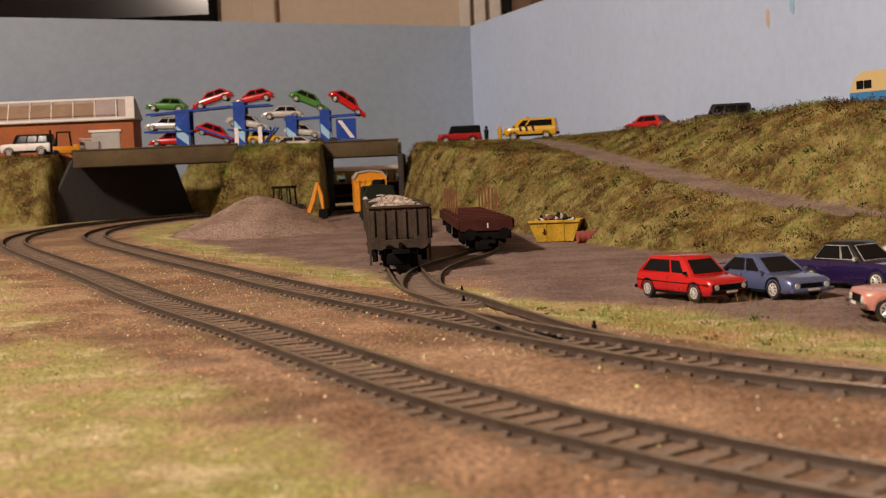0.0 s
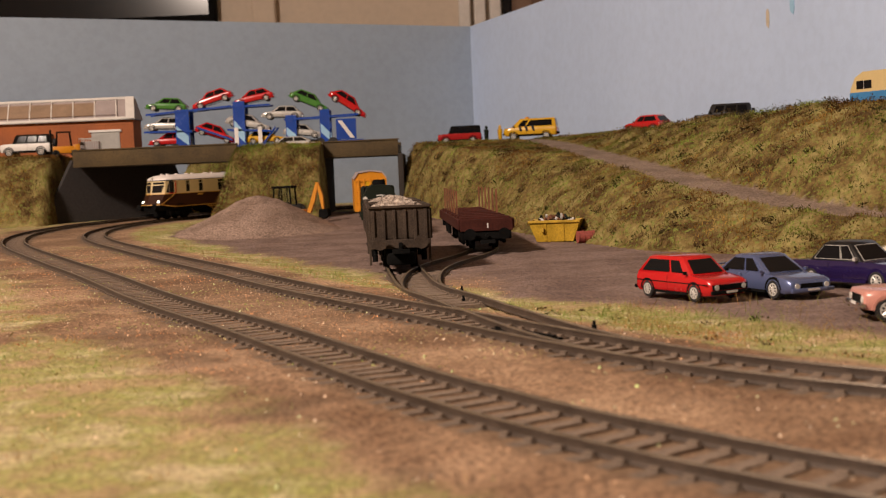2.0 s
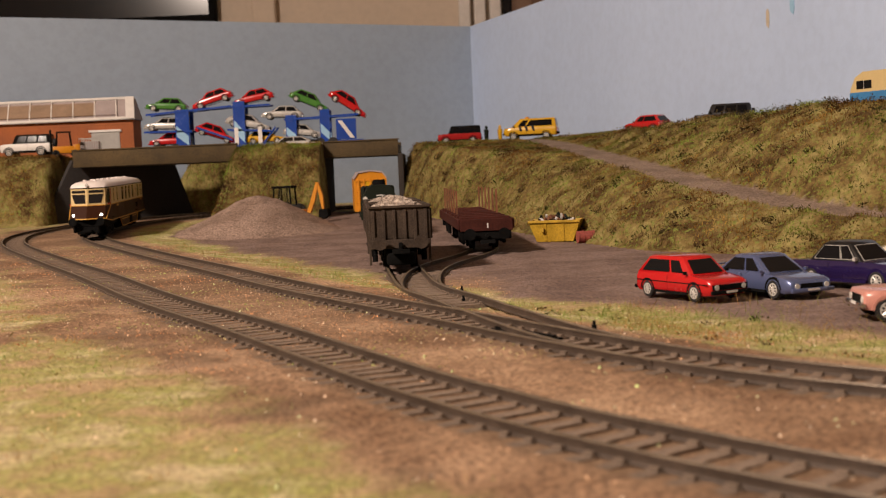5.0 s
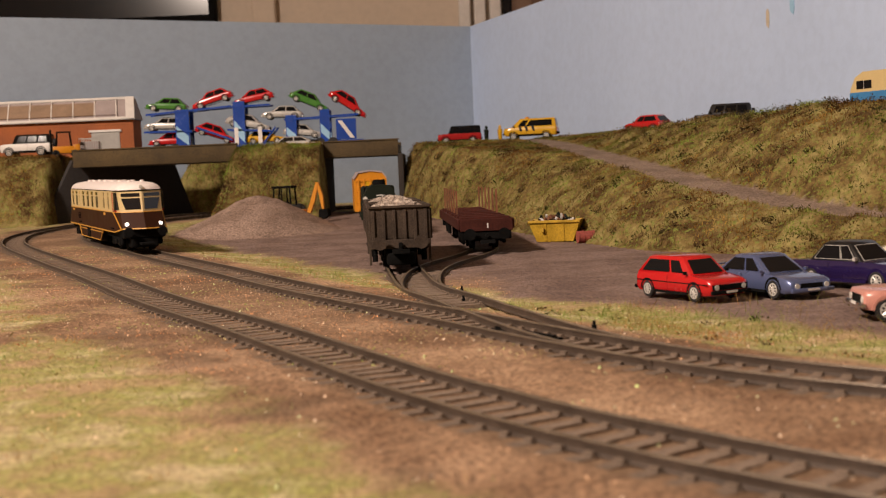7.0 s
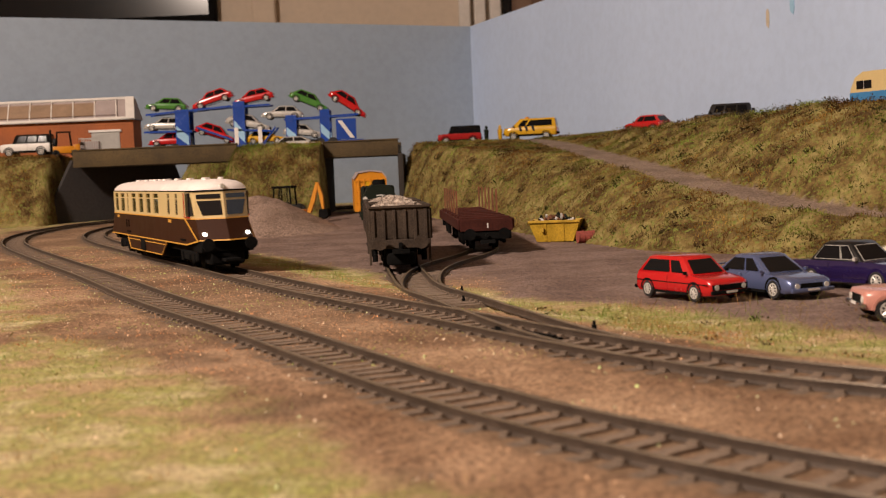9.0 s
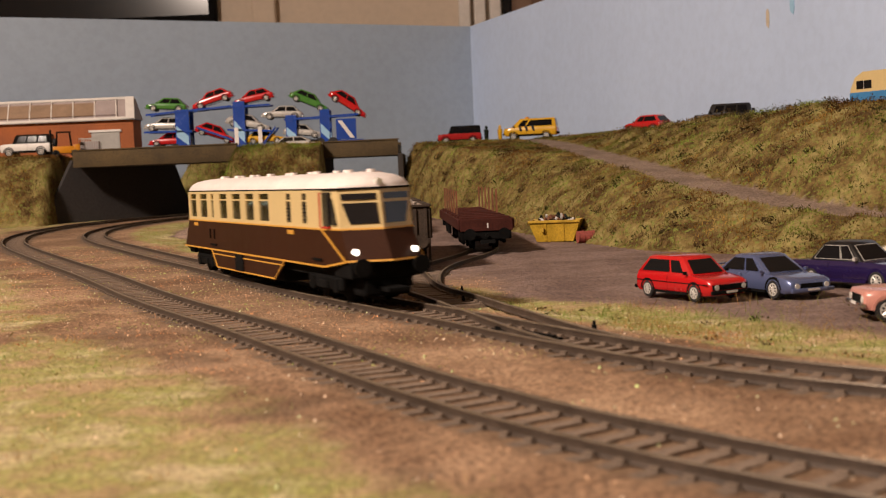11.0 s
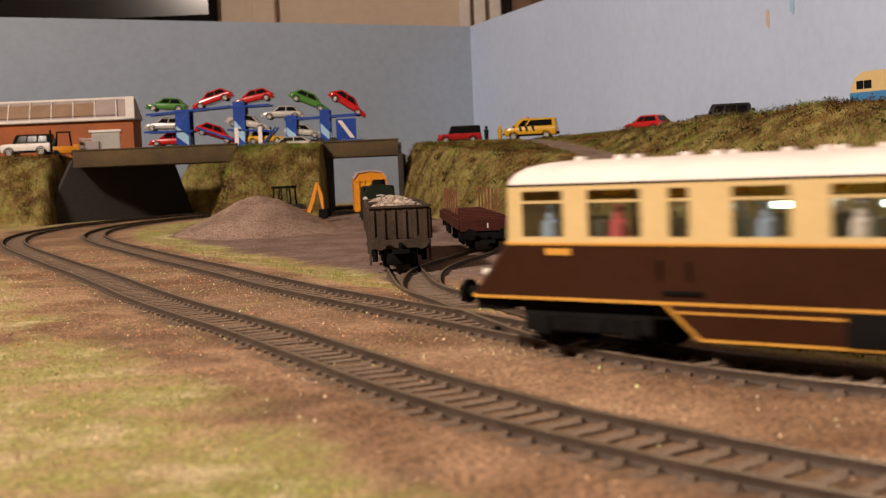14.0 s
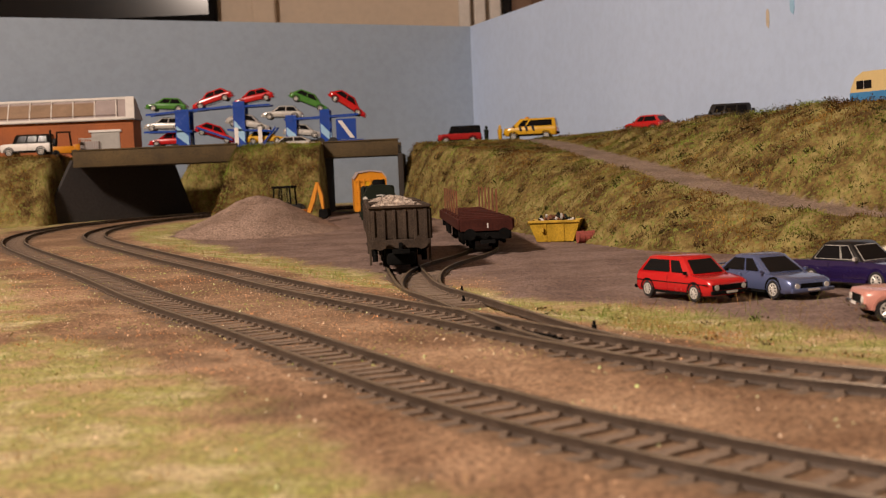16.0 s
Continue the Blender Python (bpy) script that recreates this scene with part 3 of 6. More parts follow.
# ---- road vehicles ----
def wheel_mesh(parent, x, y, r, w, rim="rimsilver"):
    s = 1 if y > 0 else -1
    bm = bmesh.new()
    prof = [(r * 0.62, 0.5), (r * 0.93, 0.5), (r, 0.36), (r, -0.36), (r * 0.93, -0.5), (r * 0.62, -0.5)]
    n = 18
    loft(bm, [[(x + math.cos(2 * math.pi * i / n) * q, y + w * k, r + math.sin(2 * math.pi * i / n) * q) for i in range(n)] for q, k in prof], True)
    wh = part("wheel", bm, "tyre", parent, "", 40)
    bm = bmesh.new()
    cyl(bm, (x, y + s * w * 0.2, r), (x, y + s * w * 0.44, r), r * 0.64, 18)
    part("dish", bm, "jet", wh)
    bm = bmesh.new()
    n = 18
    loft(bm, [[(x + math.cos(2 * math.pi * i / n) * q, y + s * w * k, r + math.sin(2 * math.pi * i / n) * q) for i in range(n)] for q, k in ((r * 0.66, 0.44), (r * 0.66, 0.56), (r * 0.54, 0.56), (r * 0.54, 0.44))], False)
    cyl(bm, (x, y + s * w * 0.4, r), (x, y + s * w * 0.62, r), r * 0.2, 10)
    for i in range(8):
        a = 2 * math.pi * i / 8
        cyl(bm, (x + math.cos(a) * r * 0.15, y + s * w * 0.54, r + math.sin(a) * r * 0.15), (x + math.cos(a) * r * 0.58, y + s * w * 0.5, r + math.sin(a) * r * 0.58), r * 0.075, 5)
    part("rim", bm, rim, wh, "bright metal wheel trim", 40)


def car(name, label, category, at, turn, body, L, W, H, hood=0.28, tail=0.1, wind=0.16, back=0.1, belt=0.56, sill=0.15, wheel=0.31, axle=(0.19, 0.2), roofmat=None, rim="rimsilver", bumpers="black", nose=0.8, tailh=0.95, group="", scale=1 / 80.0, pitch=0.0, roll=0.0, pillars=(0.38,), arch="black", lamps=True, grille="black", spoiler=False, spare=False, stripe=None, trunk=0.0, side_glass=True, rack=False, wide_grille=0.5, frames=None):
    """A road vehicle: x runs forward, from the ground up, in real metres brought down to model size.
    hood, tail: shares of the length before the screen's foot and behind the rear screen's foot."""
    k = scale
    t = thing(name, label, category, group)
    L, W, H = L * k, W * k, H * k
    h = W / 2
    xf, xr = L / 2, -L / 2
    zs, zb = sill * H, belt * H
    screen, rear = xf - hood * L, xr + tail * L
    rf, rb = screen - wind * L, rear + back * L
    wr = wheel * k
    wx = (xf - axle[0] * L, xr + axle[1] * L)
    # lower body: rings along the length
    def ring(x, zlo, zhi, w):
        return [(x, -w * 0.9, zlo), (x, -w, zlo + (zhi - zlo) * 0.25), (x, -w, zlo + (zhi - zlo) * 0.72), (x, -w * 0.93, zhi * 0.985), (x, -w * 0.8, zhi), (x, w * 0.8, zhi), (x, w * 0.93, zhi * 0.985), (x, w, zlo + (zhi - zlo) * 0.72), (x, w, zlo + (zhi - zlo) * 0.25), (x, w * 0.9, zlo)]
    bm = bmesh.new()
    secs = [(xf, zs * 1.5, zb * nose * 0.9, h * 0.84), (xf - 0.015 * L, zs * 1.1, zb * nose, h * 0.93), (xf - 0.09 * L, zs, zb * (nose * 0.55 + 0.45), h), (screen, zs, zb, h), ((screen + rear) / 2, zs, zb, h), (rear + 0.02 * L, zs, zb, h), (xr + 0.06 * L, zs, zb * (tailh * 0.5 + 0.5), h * 0.99), (xr + 0.012 * L, zs * 1.1, zb * tailh, h * 0.94), (xr, zs * 1.5, zb * tailh * 0.92, h * 0.88)]
    loft(bm, [ring(*s) for s in secs])
    bmesh.ops.bevel(bm, geom=[e for e in bm.edges if len(e.link_faces) == 2 and e.calc_face_angle(0) > 0.42], offset=0.0075 * L, segments=2, affect="EDGES", profile=0.5)
    part("body", bm, body, t, "", 50)
    # greenhouse
    hb, ht, zt = h * 0.93, h * 0.74, H
    def cabin_ring(x0, x1, z, w, soft):
        return [(x0, -w + soft, z), (x0 - soft, -w, z), (x1 + soft, -w, z), (x1, -w + soft, z), (x1, w - soft, z), (x1 + soft, w, z), (x0 - soft, w, z), (x0, w - soft, z)]
    bm = bmesh.new()
    e = 0.02 * L
    loft(bm, [cabin_ring(screen, rear, zb * 0.97, hb, e * 0.6), cabin_ring(rf, rb, zt * 0.965, ht, e * 0.6), cabin_ring(rf - 0.02 * L, rb + 0.02 * L, zt, ht * 0.86, e * 0.8)])
    bmesh.ops.bevel(bm, geom=[e for e in bm.edges if len(e.link_faces) == 2 and e.calc_face_angle(0) > 0.3], offset=0.006 * L, segments=2, affect="EDGES", profile=0.5)
    cab = part("cabin", bm, roofmat or body, t, "", 50)
    # panes set proud of the pillars
    def lerp(a, b, u):
        return a + (b - a) * u
    def on_side(s, u, v):
        x = lerp(lerp(screen, rf, v), lerp(rear, rb, v), u)
        return Vector((x, s * lerp(hb, ht, v), lerp(zb * 0.97, zt * 0.965, v)))
    cuts = [0.1] + list(pillars) + [0.93]
    th = 0.00022
    if side_glass:
        for s in (-1, 1):
            for a, b in zip(cuts, cuts[1:]):
                bm = bmesh.new()
                quad(bm, [on_side(s, a + 0.02, 0.14), on_side(s, b - 0.02, 0.14), on_side(s, b - 0.025, 0.86), on_side(s, a + 0.025, 0.86)], th, (0, s, 0.3))
                w = part("side_window", bm, "glass", cab)
                if frames:
                    bm = bmesh.new()
                    quad(bm, [on_side(s, a + 0.008, 0.11), on_side(s, b - 0.008, 0.11), on_side(s, b - 0.013, 0.89), on_side(s, a + 0.013, 0.89)], th * 0.6, (0, s, 0.3))
                    part("window_frame", bm, frames, w, "thin bright window frame")
    for x0, x1, nm in ((screen, rf, "windscreen"), (rear, rb, "rear_window")):
        bm = bmesh.new()
        sg = 1 if nm == "windscreen" else -1
        P = lambda u, v: Vector((lerp(x0, x1, v), lerp(-lerp(hb, ht, v), lerp(hb, ht, v), u), lerp(zb * 0.97, zt * 0.965, v)))
        quad(bm, [P(0.1, 0.1), P(0.9, 0.1), P(0.88, 0.88), P(0.12, 0.88)], th, (sg, 0, 0.6))
        w = part(nm, bm, "glass", cab)
        if frames:
            bm = bmesh.new()
            quad(bm, [P(0.085, 0.07), P(0.915, 0.07), P(0.895, 0.91), P(0.105, 0.91)], th * 0.6, (sg, 0, 0.6))
            part("screen_frame", bm, frames, w, "thin bright screen frame")
    # arches and wheels
    for x in wx:
        for s in (-1, 1):
            bm = bmesh.new()
            n = 14
            outer, inn = [], []
            for i in range(n + 1):
                a = math.pi * i / n
                outer.append((x + math.cos(a) * wr * 1.28, wr + math.sin(a) * wr * 1.28))
                inn.append((x + math.cos(a) * wr * 1.06, wr + math.sin(a) * wr * 1.06))
            loop = outer + inn[::-1]
            loft(bm, [[(u, s * h * 0.9, v) for u, v in loop], [(u, s * (h + 0.00012), v) for u, v in loop]], True)
            part("wheel_arch", bm, arch, t)
            wheel_mesh(t, x, s * (h - wr * 0.3), wr, wr * 0.62, rim)
    # bumpers, lamps, grille
    for x, sg in ((xf, 1), (xr, -1)):
        bm = boxed(min(x - sg * 0.004 * L, x + sg * 0.022 * L), max(x - sg * 0.004 * L, x + sg * 0.022 * L), -h * 0.95, h * 0.95, zs * 1.25, zs * 1.25 + 0.09 * H, 0.012 * L * 0.4)
        part("bumper", bm, bumpers, t, "", 40)
    if grille:
        part("grille", boxed(xf - 0.012 * L, xf + 0.004 * L, -h * wide_grille, h * wide_grille, zb * nose * 0.6, zb * nose * 0.86, 0.0001), grille, t)
    for s in (-1, 1):
        part("sill", boxed(wx[1] + wr * 1.3, wx[0] - wr * 1.3, *sorted((s * h * 0.9, s * (h + 0.0001))), zs * 0.95, zs * 1.35), "black" if arch == "black" else body, t)
    part("plate", boxed(xf + 0.012 * L, xf + 0.0235 * L, -h * 0.27, h * 0.27, zs * 1.45, zs * 1.45 + 0.05 * H), "white", t, "small blank pale plate")
    if lamps:
        for s in (-1, 1):
            bm = bmesh.new()
            cyl(bm, (xf - 0.012 * L, s * h * 0.66, zb * nose * 0.73), (xf + 0.007 * L, s * h * 0.66, zb * nose * 0.73), 0.055 * H * 1.15, 12)
            part("headlamp", bm, "lens", t, "clear round headlamp", 40)
            part("tail_lamp", boxed(xr - 0.006 * L, xr + 0.012 * L, s * h * 0.7 - h * 0.14, s * h * 0.7 + h * 0.14, zb * 0.66, zb * 0.84, 0.0001), "darkred", t)
    for s in (-1, 1):
        part("mirror", boxed(screen - 0.06 * L, screen - 0.035 * L, min(s * h * 0.98, s * h * 1.12), max(s * h * 0.98, s * h * 1.12), zb * 1.02, zb * 1.14, 0.0001), bumpers if bumpers != "chrome" else "chrome", t)
        part("door_seam", boxed(screen - 0.30 * L, screen - 0.298 * L, min(s * h * 0.99, s * h * 1.004), max(s * h * 0.99, s * h * 1.004), zs * 1.3, zb * 0.95), "black", t)
    if stripe:
        for s in (-1, 1):
            part("trim_strip", boxed(xr + 0.03 * L, xf - 0.03 * L, min(s * h * 0.99, s * h * 1.008), max(s * h * 0.99, s * h * 1.008), zb * 0.66, zb * 0.7), stripe, t)
    if spoiler:
        bm = boxed(xr - 0.03 * L, xr + 0.05 * L, -h * 0.95, h * 0.95, zb * 1.18, zb * 1.23, 0.0001)
        for s in (-0.6, 0.6):
            box(bm, xr, xr + 0.03 * L, s * h - 0.0002, s * h + 0.0002, zb * 0.9, zb * 1.2)
        part("spoiler", bm, body, t)
    if spare:
        bm = bmesh.new()
        cyl(bm, (xr - 0.05 * L, 0, zb * 0.98), (xr + 0.004 * L, 0, zb * 0.98), wr, 16)
        part("spare_wheel", bm, "tyre", t, "", 40)
    if rack:
        part("roof_lamp_bar", boxed(rf - 0.16 * L, rf - 0.1 * L, -h * 0.5, h * 0.5, H, H * 1.07, 0.0002), "orange", t)
    t.matrix_world = Matrix.Translation(at) @ pose(0, 0, 0, 0, 0, turn) @ pose(0, 0, 0, roll, -pitch, 0)
    return t


HATCH = dict(L=4.0, W=1.66, H=1.42, hood=0.25, tail=0.015, wind=0.15, back=0.13, belt=0.6, wheel=0.29, axle=(0.2, 0.18))
SALOON = dict(L=4.1, W=1.6, H=1.38, hood=0.31, tail=0.2, wind=0.13, back=0.12, belt=0.6, wheel=0.29, axle=(0.18, 0.23))
MODERN = dict(L=4.2, W=1.76, H=1.45, hood=0.22, tail=0.04, wind=0.2, back=0.16, belt=0.58, wheel=0.32, axle=(0.19, 0.18), pillars=(0.5,))
JEEP = dict(L=4.5, W=1.8, H=1.9, hood=0.24, tail=0.01, wind=0.07, back=0.02, belt=0.6, wheel=0.38, axle=(0.18, 0.2), pillars=(0.36, 0.66), nose=0.95, tailh=1.0, sill=0.2)


def land(x, y):
    return land_z(x, y) + 0.0004


car("parked_car", "bright red three-door hatchback with black bumpers on the yard", "car", (0.0938, 0.4675, land(0.0938, 0.4675)), -63, "red", scale=1 / 88, group="cars in the yard", stripe="black", wide_grille=0.86, **{**HATCH, "pillars": (0.36,)})
car("parked_car", "metallic lilac-blue coupe with a rear spoiler on the yard", "car", (0.1238, 0.469, land(0.1238, 0.469)), -67, "metalblue", scale=1 / 88, frames="metalblue", group="cars in the yard", bumpers="metalblue", spoiler=True, nose=0.78, **{**MODERN, "L": 4.4, "H": 1.38, "tail": 0.1, "back": 0.2, "hood": 0.27, "pillars": (0.42,)})
car("parked_car", "deep purple two-door saloon with a black roof and chrome bumper", "car", (0.1625, 0.482, land(0.1625, 0.482)), -58, "purple", scale=1 / 77, group="cars in the yard", roofmat="jet", frames="rimsilver", bumpers="rimsilver", arch="purple", nose=0.9, **SALOON)
car("parked_car", "ivory saloon parked at the foot of the bank", "car", (0.207, 0.525, land(0.207, 0.525)), -54, "ivory", scale=1 / 80, group="cars in the yard", frames="rimsilver", bumpers="rimsilver", arch="ivory", **{**SALOON, "H": 1.5})
car("parked_car", "salmon pink saloon with chrome wheel trims at the verge", "car", (0.1565, 0.384, land(0.1565, 0.384)), 176, "pink", scale=1 / 80, group="cars in the yard", bumpers="chrome", arch="pink", nose=0.92, **{**SALOON, "L": 4.3, "axle": (0.125, 0.23), "wheel": 0.3, "sill": 0.2})

Z_TOP = 0.078
car("parked_car", "red off-road estate with a black roof above the bank", "off-road car", (0.028, 1.6, 0.0775), 178, "darkred", scale=1 / 80, roofmat="black", arch="black", **JEEP)
van = car("recovery_van", "yellow recovery van with black lettering and roof beacons", "van", (0.1133, 1.50, 0.0775), 168, "yellow", scale=1 / 78, rack=True, pillars=(0.3,), side_glass=True, **{**{k: v for k, v in JEEP.items() if k != "pillars"}, "L": 5.0, "H": 2.0, "hood": 0.14, "wind": 0.16, "W": 1.9, "wheel": 0.36})
for s in (-1, 1):
    for xa in (-0.006, 0.002, 0.0095):
        bm = bmesh.new()
        quad(bm, [(xa, s * 0.01225, 0.0105), (xa + 0.0028, s * 0.01225, 0.0105), (xa + 0.0048, s * 0.01225, 0.0175), (xa + 0.002, s * 0.01225, 0.0175)], 0.0003, (0, 1, 0))
        part("side_mark", bm, "jet", van, "slanted black mark")
    part("rear_chevron", boxed(-0.0325, -0.0317, *sorted((s * 0.003, s * 0.0105)), 0.0055, 0.0135), "red", van, "red reflective panel")
car("parked_car", "small red hatchback half hidden behind the bank's crest", "car", (0.2205, 1.3, 0.0765), 130, "red", scale=1 / 82, **HATCH)
car("parked_car", "black off-road estate with a spare wheel on the bank", "off-road car", (0.2587, 1.12, 0.073), 166, "jet", scale=1 / 88, spare=True, **JEEP)
car("parked_car", "white off-road estate with a black roof by the brick shed", "off-road car", (-0.474, 1.43, 0.0815), 180, "white", scale=1 / 76, roofmat="black", spare=True, **JEEP)


# ---- caravan, figures, forklift, container ----
def caravan(at, turn):
    t = thing("caravan", "cream and blue touring caravan parked on the bank", "caravan")
    L, W, H = 0.062, 0.026, 0.029
    prof = [(-L / 2, 0.006), (L / 2, 0.006), (L / 2 + 0.001, 0.0155), (L / 2 - 0.004, H * 0.86), (L / 2 - 0.012, H), (-L / 2 + 0.012, H), (-L / 2 + 0.004, H * 0.86), (-L / 2 - 0.001, 0.0155)]
    part("body", prism(bmesh.new(), prof, -W / 2, W / 2), "cream", t, "cream upper body", 30)
    part("lower_panel", boxed(-L / 2 - 0.0013, L / 2 + 0.0013, -W / 2 - 0.0004, W / 2 + 0.0004, 0.0058, 0.0135, 0.0004), "skyblue", t, "mid-blue lower panel")
    for s in (-1, 1):
        for x in (-0.018, 0.018):
            w = part("window", boxed(x - 0.0075, x + 0.0075, s * W / 2 - 0.0003, s * W / 2 + 0.0006, 0.0158, 0.0222, 0.0002), "glass", t)
            part("window_frame", boxed(x - 0.0004, x + 0.0004, s * W / 2 - 0.0003, s * W / 2 + 0.0008, 0.0158, 0.0222), "white", w)
    for s in (-1, 1):
        part("end_window", boxed(s * L / 2 - 0.001, s * L / 2 + 0.0011, -0.0085, 0.0085, 0.0162, 0.0222, 0.0002), "glass", t)
        wheel_mesh(t, 0.0, s * (W / 2 - 0.002), 0.0042, 0.003)
    part("drawbar", boxed(L / 2, L / 2 + 0.013, -0.0008, 0.0008, 0.005, 0.0065), "black", t)
    t.matrix_world = Matrix.Translation(at) @ pose(0, 0, 0, 0, 0, turn)


caravan((0.348, 0.94, 0.0785), -62)


def figurine(at, material, label):
    bm = bmesh.new()
    for r, z0, z1, r2 in ((0.0018, 0, 0.0095, 0.0026), (0.0028, 0.0095, 0.017, 0.0032), (0.0013, 0.017, 0.0182, 0.0013), (0.0018, 0.0182, 0.0205, 0.0019), (0.0019, 0.0205, 0.022, 0.0009)):
        cyl(bm, (0, 0, z0), (0, 0, z1), r, 10, r2)
    ob = finish(bm, "figurine", material, None, "", 40)
    tagged(ob, label, "figurine", "figurines on the bank")
    ob.matrix_world = Matrix.Translation(at)


figurine((0.0606, 1.55, 0.0765), "olive", "tiny plain dark standing figurine")
figurine((0.0777, 1.55, 0.0765), "yellow", "tiny plain yellow standing figurine")

t = thing("forklift", "small orange forklift with a black guard beside the shed", "forklift")
part("chassis", boxed(-0.013, 0.013, -0.008, 0.008, 0.004, 0.012, 0.001), "orange", t, "", 40)
part("counterweight", boxed(-0.017, -0.010, -0.0085, 0.0085, 0.005, 0.014, 0.0015), "orange", t, "", 40)
bm = bmesh.new()
for x in (-0.008, 0.009):
    for y in (-0.007, 0.007):
        cyl(bm, (x, y, 0.011), (x * 0.8, y, 0.028), 0.0007, 6)
box(bm, -0.0075, 0.008, -0.0075, 0.0075, 0.0275, 0.0288)
part("overhead_guard", bm, "black", t)
part("mast", boxed(0.0135, 0.0155, -0.006, 0.006, 0.003, 0.031, 0.0003), "black", t)
part("fork", boxed(0.0155, 0.028, -0.004, 0.004, 0.003, 0.004), "black", t)
for x in (-0.011, 0.01):
    for y in (-0.0075, 0.0075):
        wheel_mesh(t, x, y, 0.004, 0.003, "black")
t.matrix_world = Matrix.Translation((-0.428, 1.415, 0.0792)) @ pose(0, 0, 0, 0, 0, 200)

t = thing("stillage", "blue and grey mesh stillage standing by the shed", "container")
part("base", boxed(-0.0115, 0.0115, -0.007, 0.007, 0.0, 0.010, 0.0003), "blue", t, "blue lower panel")
bm = bmesh.new()
for i in range(9):
    x = -0.011 + i * 0.00275
    for y in (-0.0065, 0.0065):
        box(bm, x - 0.0003, x + 0.0003, y - 0.0003, y + 0.0003, 0.01, 0.023)
box(bm, -0.0115, 0.0115, -0.007, -0.0062, 0.0225, 0.0233)
box(bm, -0.0115, 0.0115, 0.0062, 0.007, 0.0225, 0.0233)
part("mesh_side", bm, "panel", t)
part("load", boxed(-0.0105, 0.0105, -0.0058, 0.0058, 0.01, 0.0195, 0.001), "rawgrey", t)
t.matrix_world = Matrix.Translation((-0.4053, 1.44, 0.0768))


# ---- shed ----
def shed():
    t = thing("shed", "long orange brick shed with a white-framed sloping roof", "shed")
    x0, x1, y0, y1, z0, zw, zr = -0.80, -0.3665, 1.49, 1.53, 0.0775, 0.1225, 0.150
    part("wall", boxed(x0, x1, y0, y1, z0, zw), "brick", t)
    prof = [(y0 - 0.004, zw), (y1, zw), (y1, zr), (y1 - 0.01, zr)]
    part("roof", loft(bmesh.new(), [[(x - (0.008 * (z - zw) / (zr - zw) if x > -0.6 else 0), y, z) for y, z in prof] for x in (x0 - 0.003, x1 + 0.003)]), "rawgrey", t)
    sl = Vector((0, y1 - 0.01 - (y0 - 0.004), zr - zw))
    nrm = Vector((0, -sl.z, sl.y)).normalized()
    def strip(name, xa, xb, ua, ub, mat, lift):
        o = Vector((0, y0 - 0.004, zw))
        pts = [o + sl * u + Vector((x, 0, 0)) + nrm * lift for x, u in ((xa - 0.008 * ua, ua), (xb - 0.008 * ua, ua), (xb - 0.008 * ub, ub), (xa - 0.008 * ub, ub))]
        bm = bmesh.new()
        quad(bm, pts, 0.0007, nrm)
        part(name, bm, mat, t)
    strip("roof_edge", x0, x1 + 0.0035, -0.02, 0.09, "white", 0.001)
    strip("roof_edge", x0, x1 + 0.0035, 0.93, 1.02, "white", 0.001)
    strip("verge_board", x1 - 0.007, x1 + 0.0035, -0.02, 1.02, "white", 0.0013)
    x = x1 - 0.018
    i = 0
    while x > x0 + 0.05:
        strip("roof_light", x - 0.026, x - 0.001, 0.2, 0.78, "rawgrey" if i % 9 in (0, 6, 7) else "brownpanel", 0.0012)
        strip("glazing_bar", x - 0.0008, x + 0.0004, 0.09, 0.93, "white", 0.0016)
        x -= 0.0262
        i += 1
    # roller door and courses of brick
    d = part("door", boxed(-0.417, -0.383, y0 - 0.0012, y0 + 0.002, z0, 0.1085), "panel", t, "grey roller door")
    for k in range(12):
        part("slat", boxed(-0.416, -0.384, y0 - 0.0018, y0 - 0.001, z0 + 0.0004 + k * 0.0025, z0 + 0.0022 + k * 0.0025), "panel", d)
    part("lintel", boxed(-0.4195, -0.3805, y0 - 0.003, y0 + 0.001, 0.1085, 0.1112, 0.0003), "white", t)
    for k in range(14):
        part("brick_course", boxed(x0, x1 + 0.0003, y0 - 0.0003, y0 + 0.001, z0 + 0.0005 + k * 0.0032, z0 + 0.0031 + k * 0.0032), "brick", t)


shed()


# ---- bridges ----
def bridge(label, xa, xb, za, zb, y0=1.36, y1=1.47, skew=0.0):
    t = thing("bridge", label, "bridge", "bridges")
    part("parapet", boxed(xa, xb, y0, y0 + 0.006, za, zb, 0.0006), "concrete", t, "stained brown concrete parapet beam", 40)
    part("coping", boxed(xa - 0.001, xb + 0.001, y0 - 0.0012, y0 + 0.007, zb, zb + 0.0015, 0.0003), "concrete", t)
    part("road_deck", boxed(xa, xb, y0 + 0.006, y1, za, 0.0765), "deck", t)
    part("parapet", boxed(xa, xb, y1, y1 + 0.005, za, 0.081, 0.0006), "concrete", t)
    return t


b1 = bridge("long concrete road bridge over the curved double track", -0.403, -0.222, 0.0655, 0.0835)
b2 = bridge("short concrete bridge over the siding", -0.1275, -0.0445, 0.0645, 0.0812)
for x in (-0.1305, -0.0445):
    part("pier", boxed(x - 0.001, x + 0.005, 1.358, 1.468, 0.0, 0.066, 0.0006), "pier", b2, "narrow dark brick pier", 40)
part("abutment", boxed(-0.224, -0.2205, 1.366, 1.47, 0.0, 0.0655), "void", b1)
bm = boxed(-0.2225, -0.1275, 1.364, 1.47, 0.066, 0.0765)
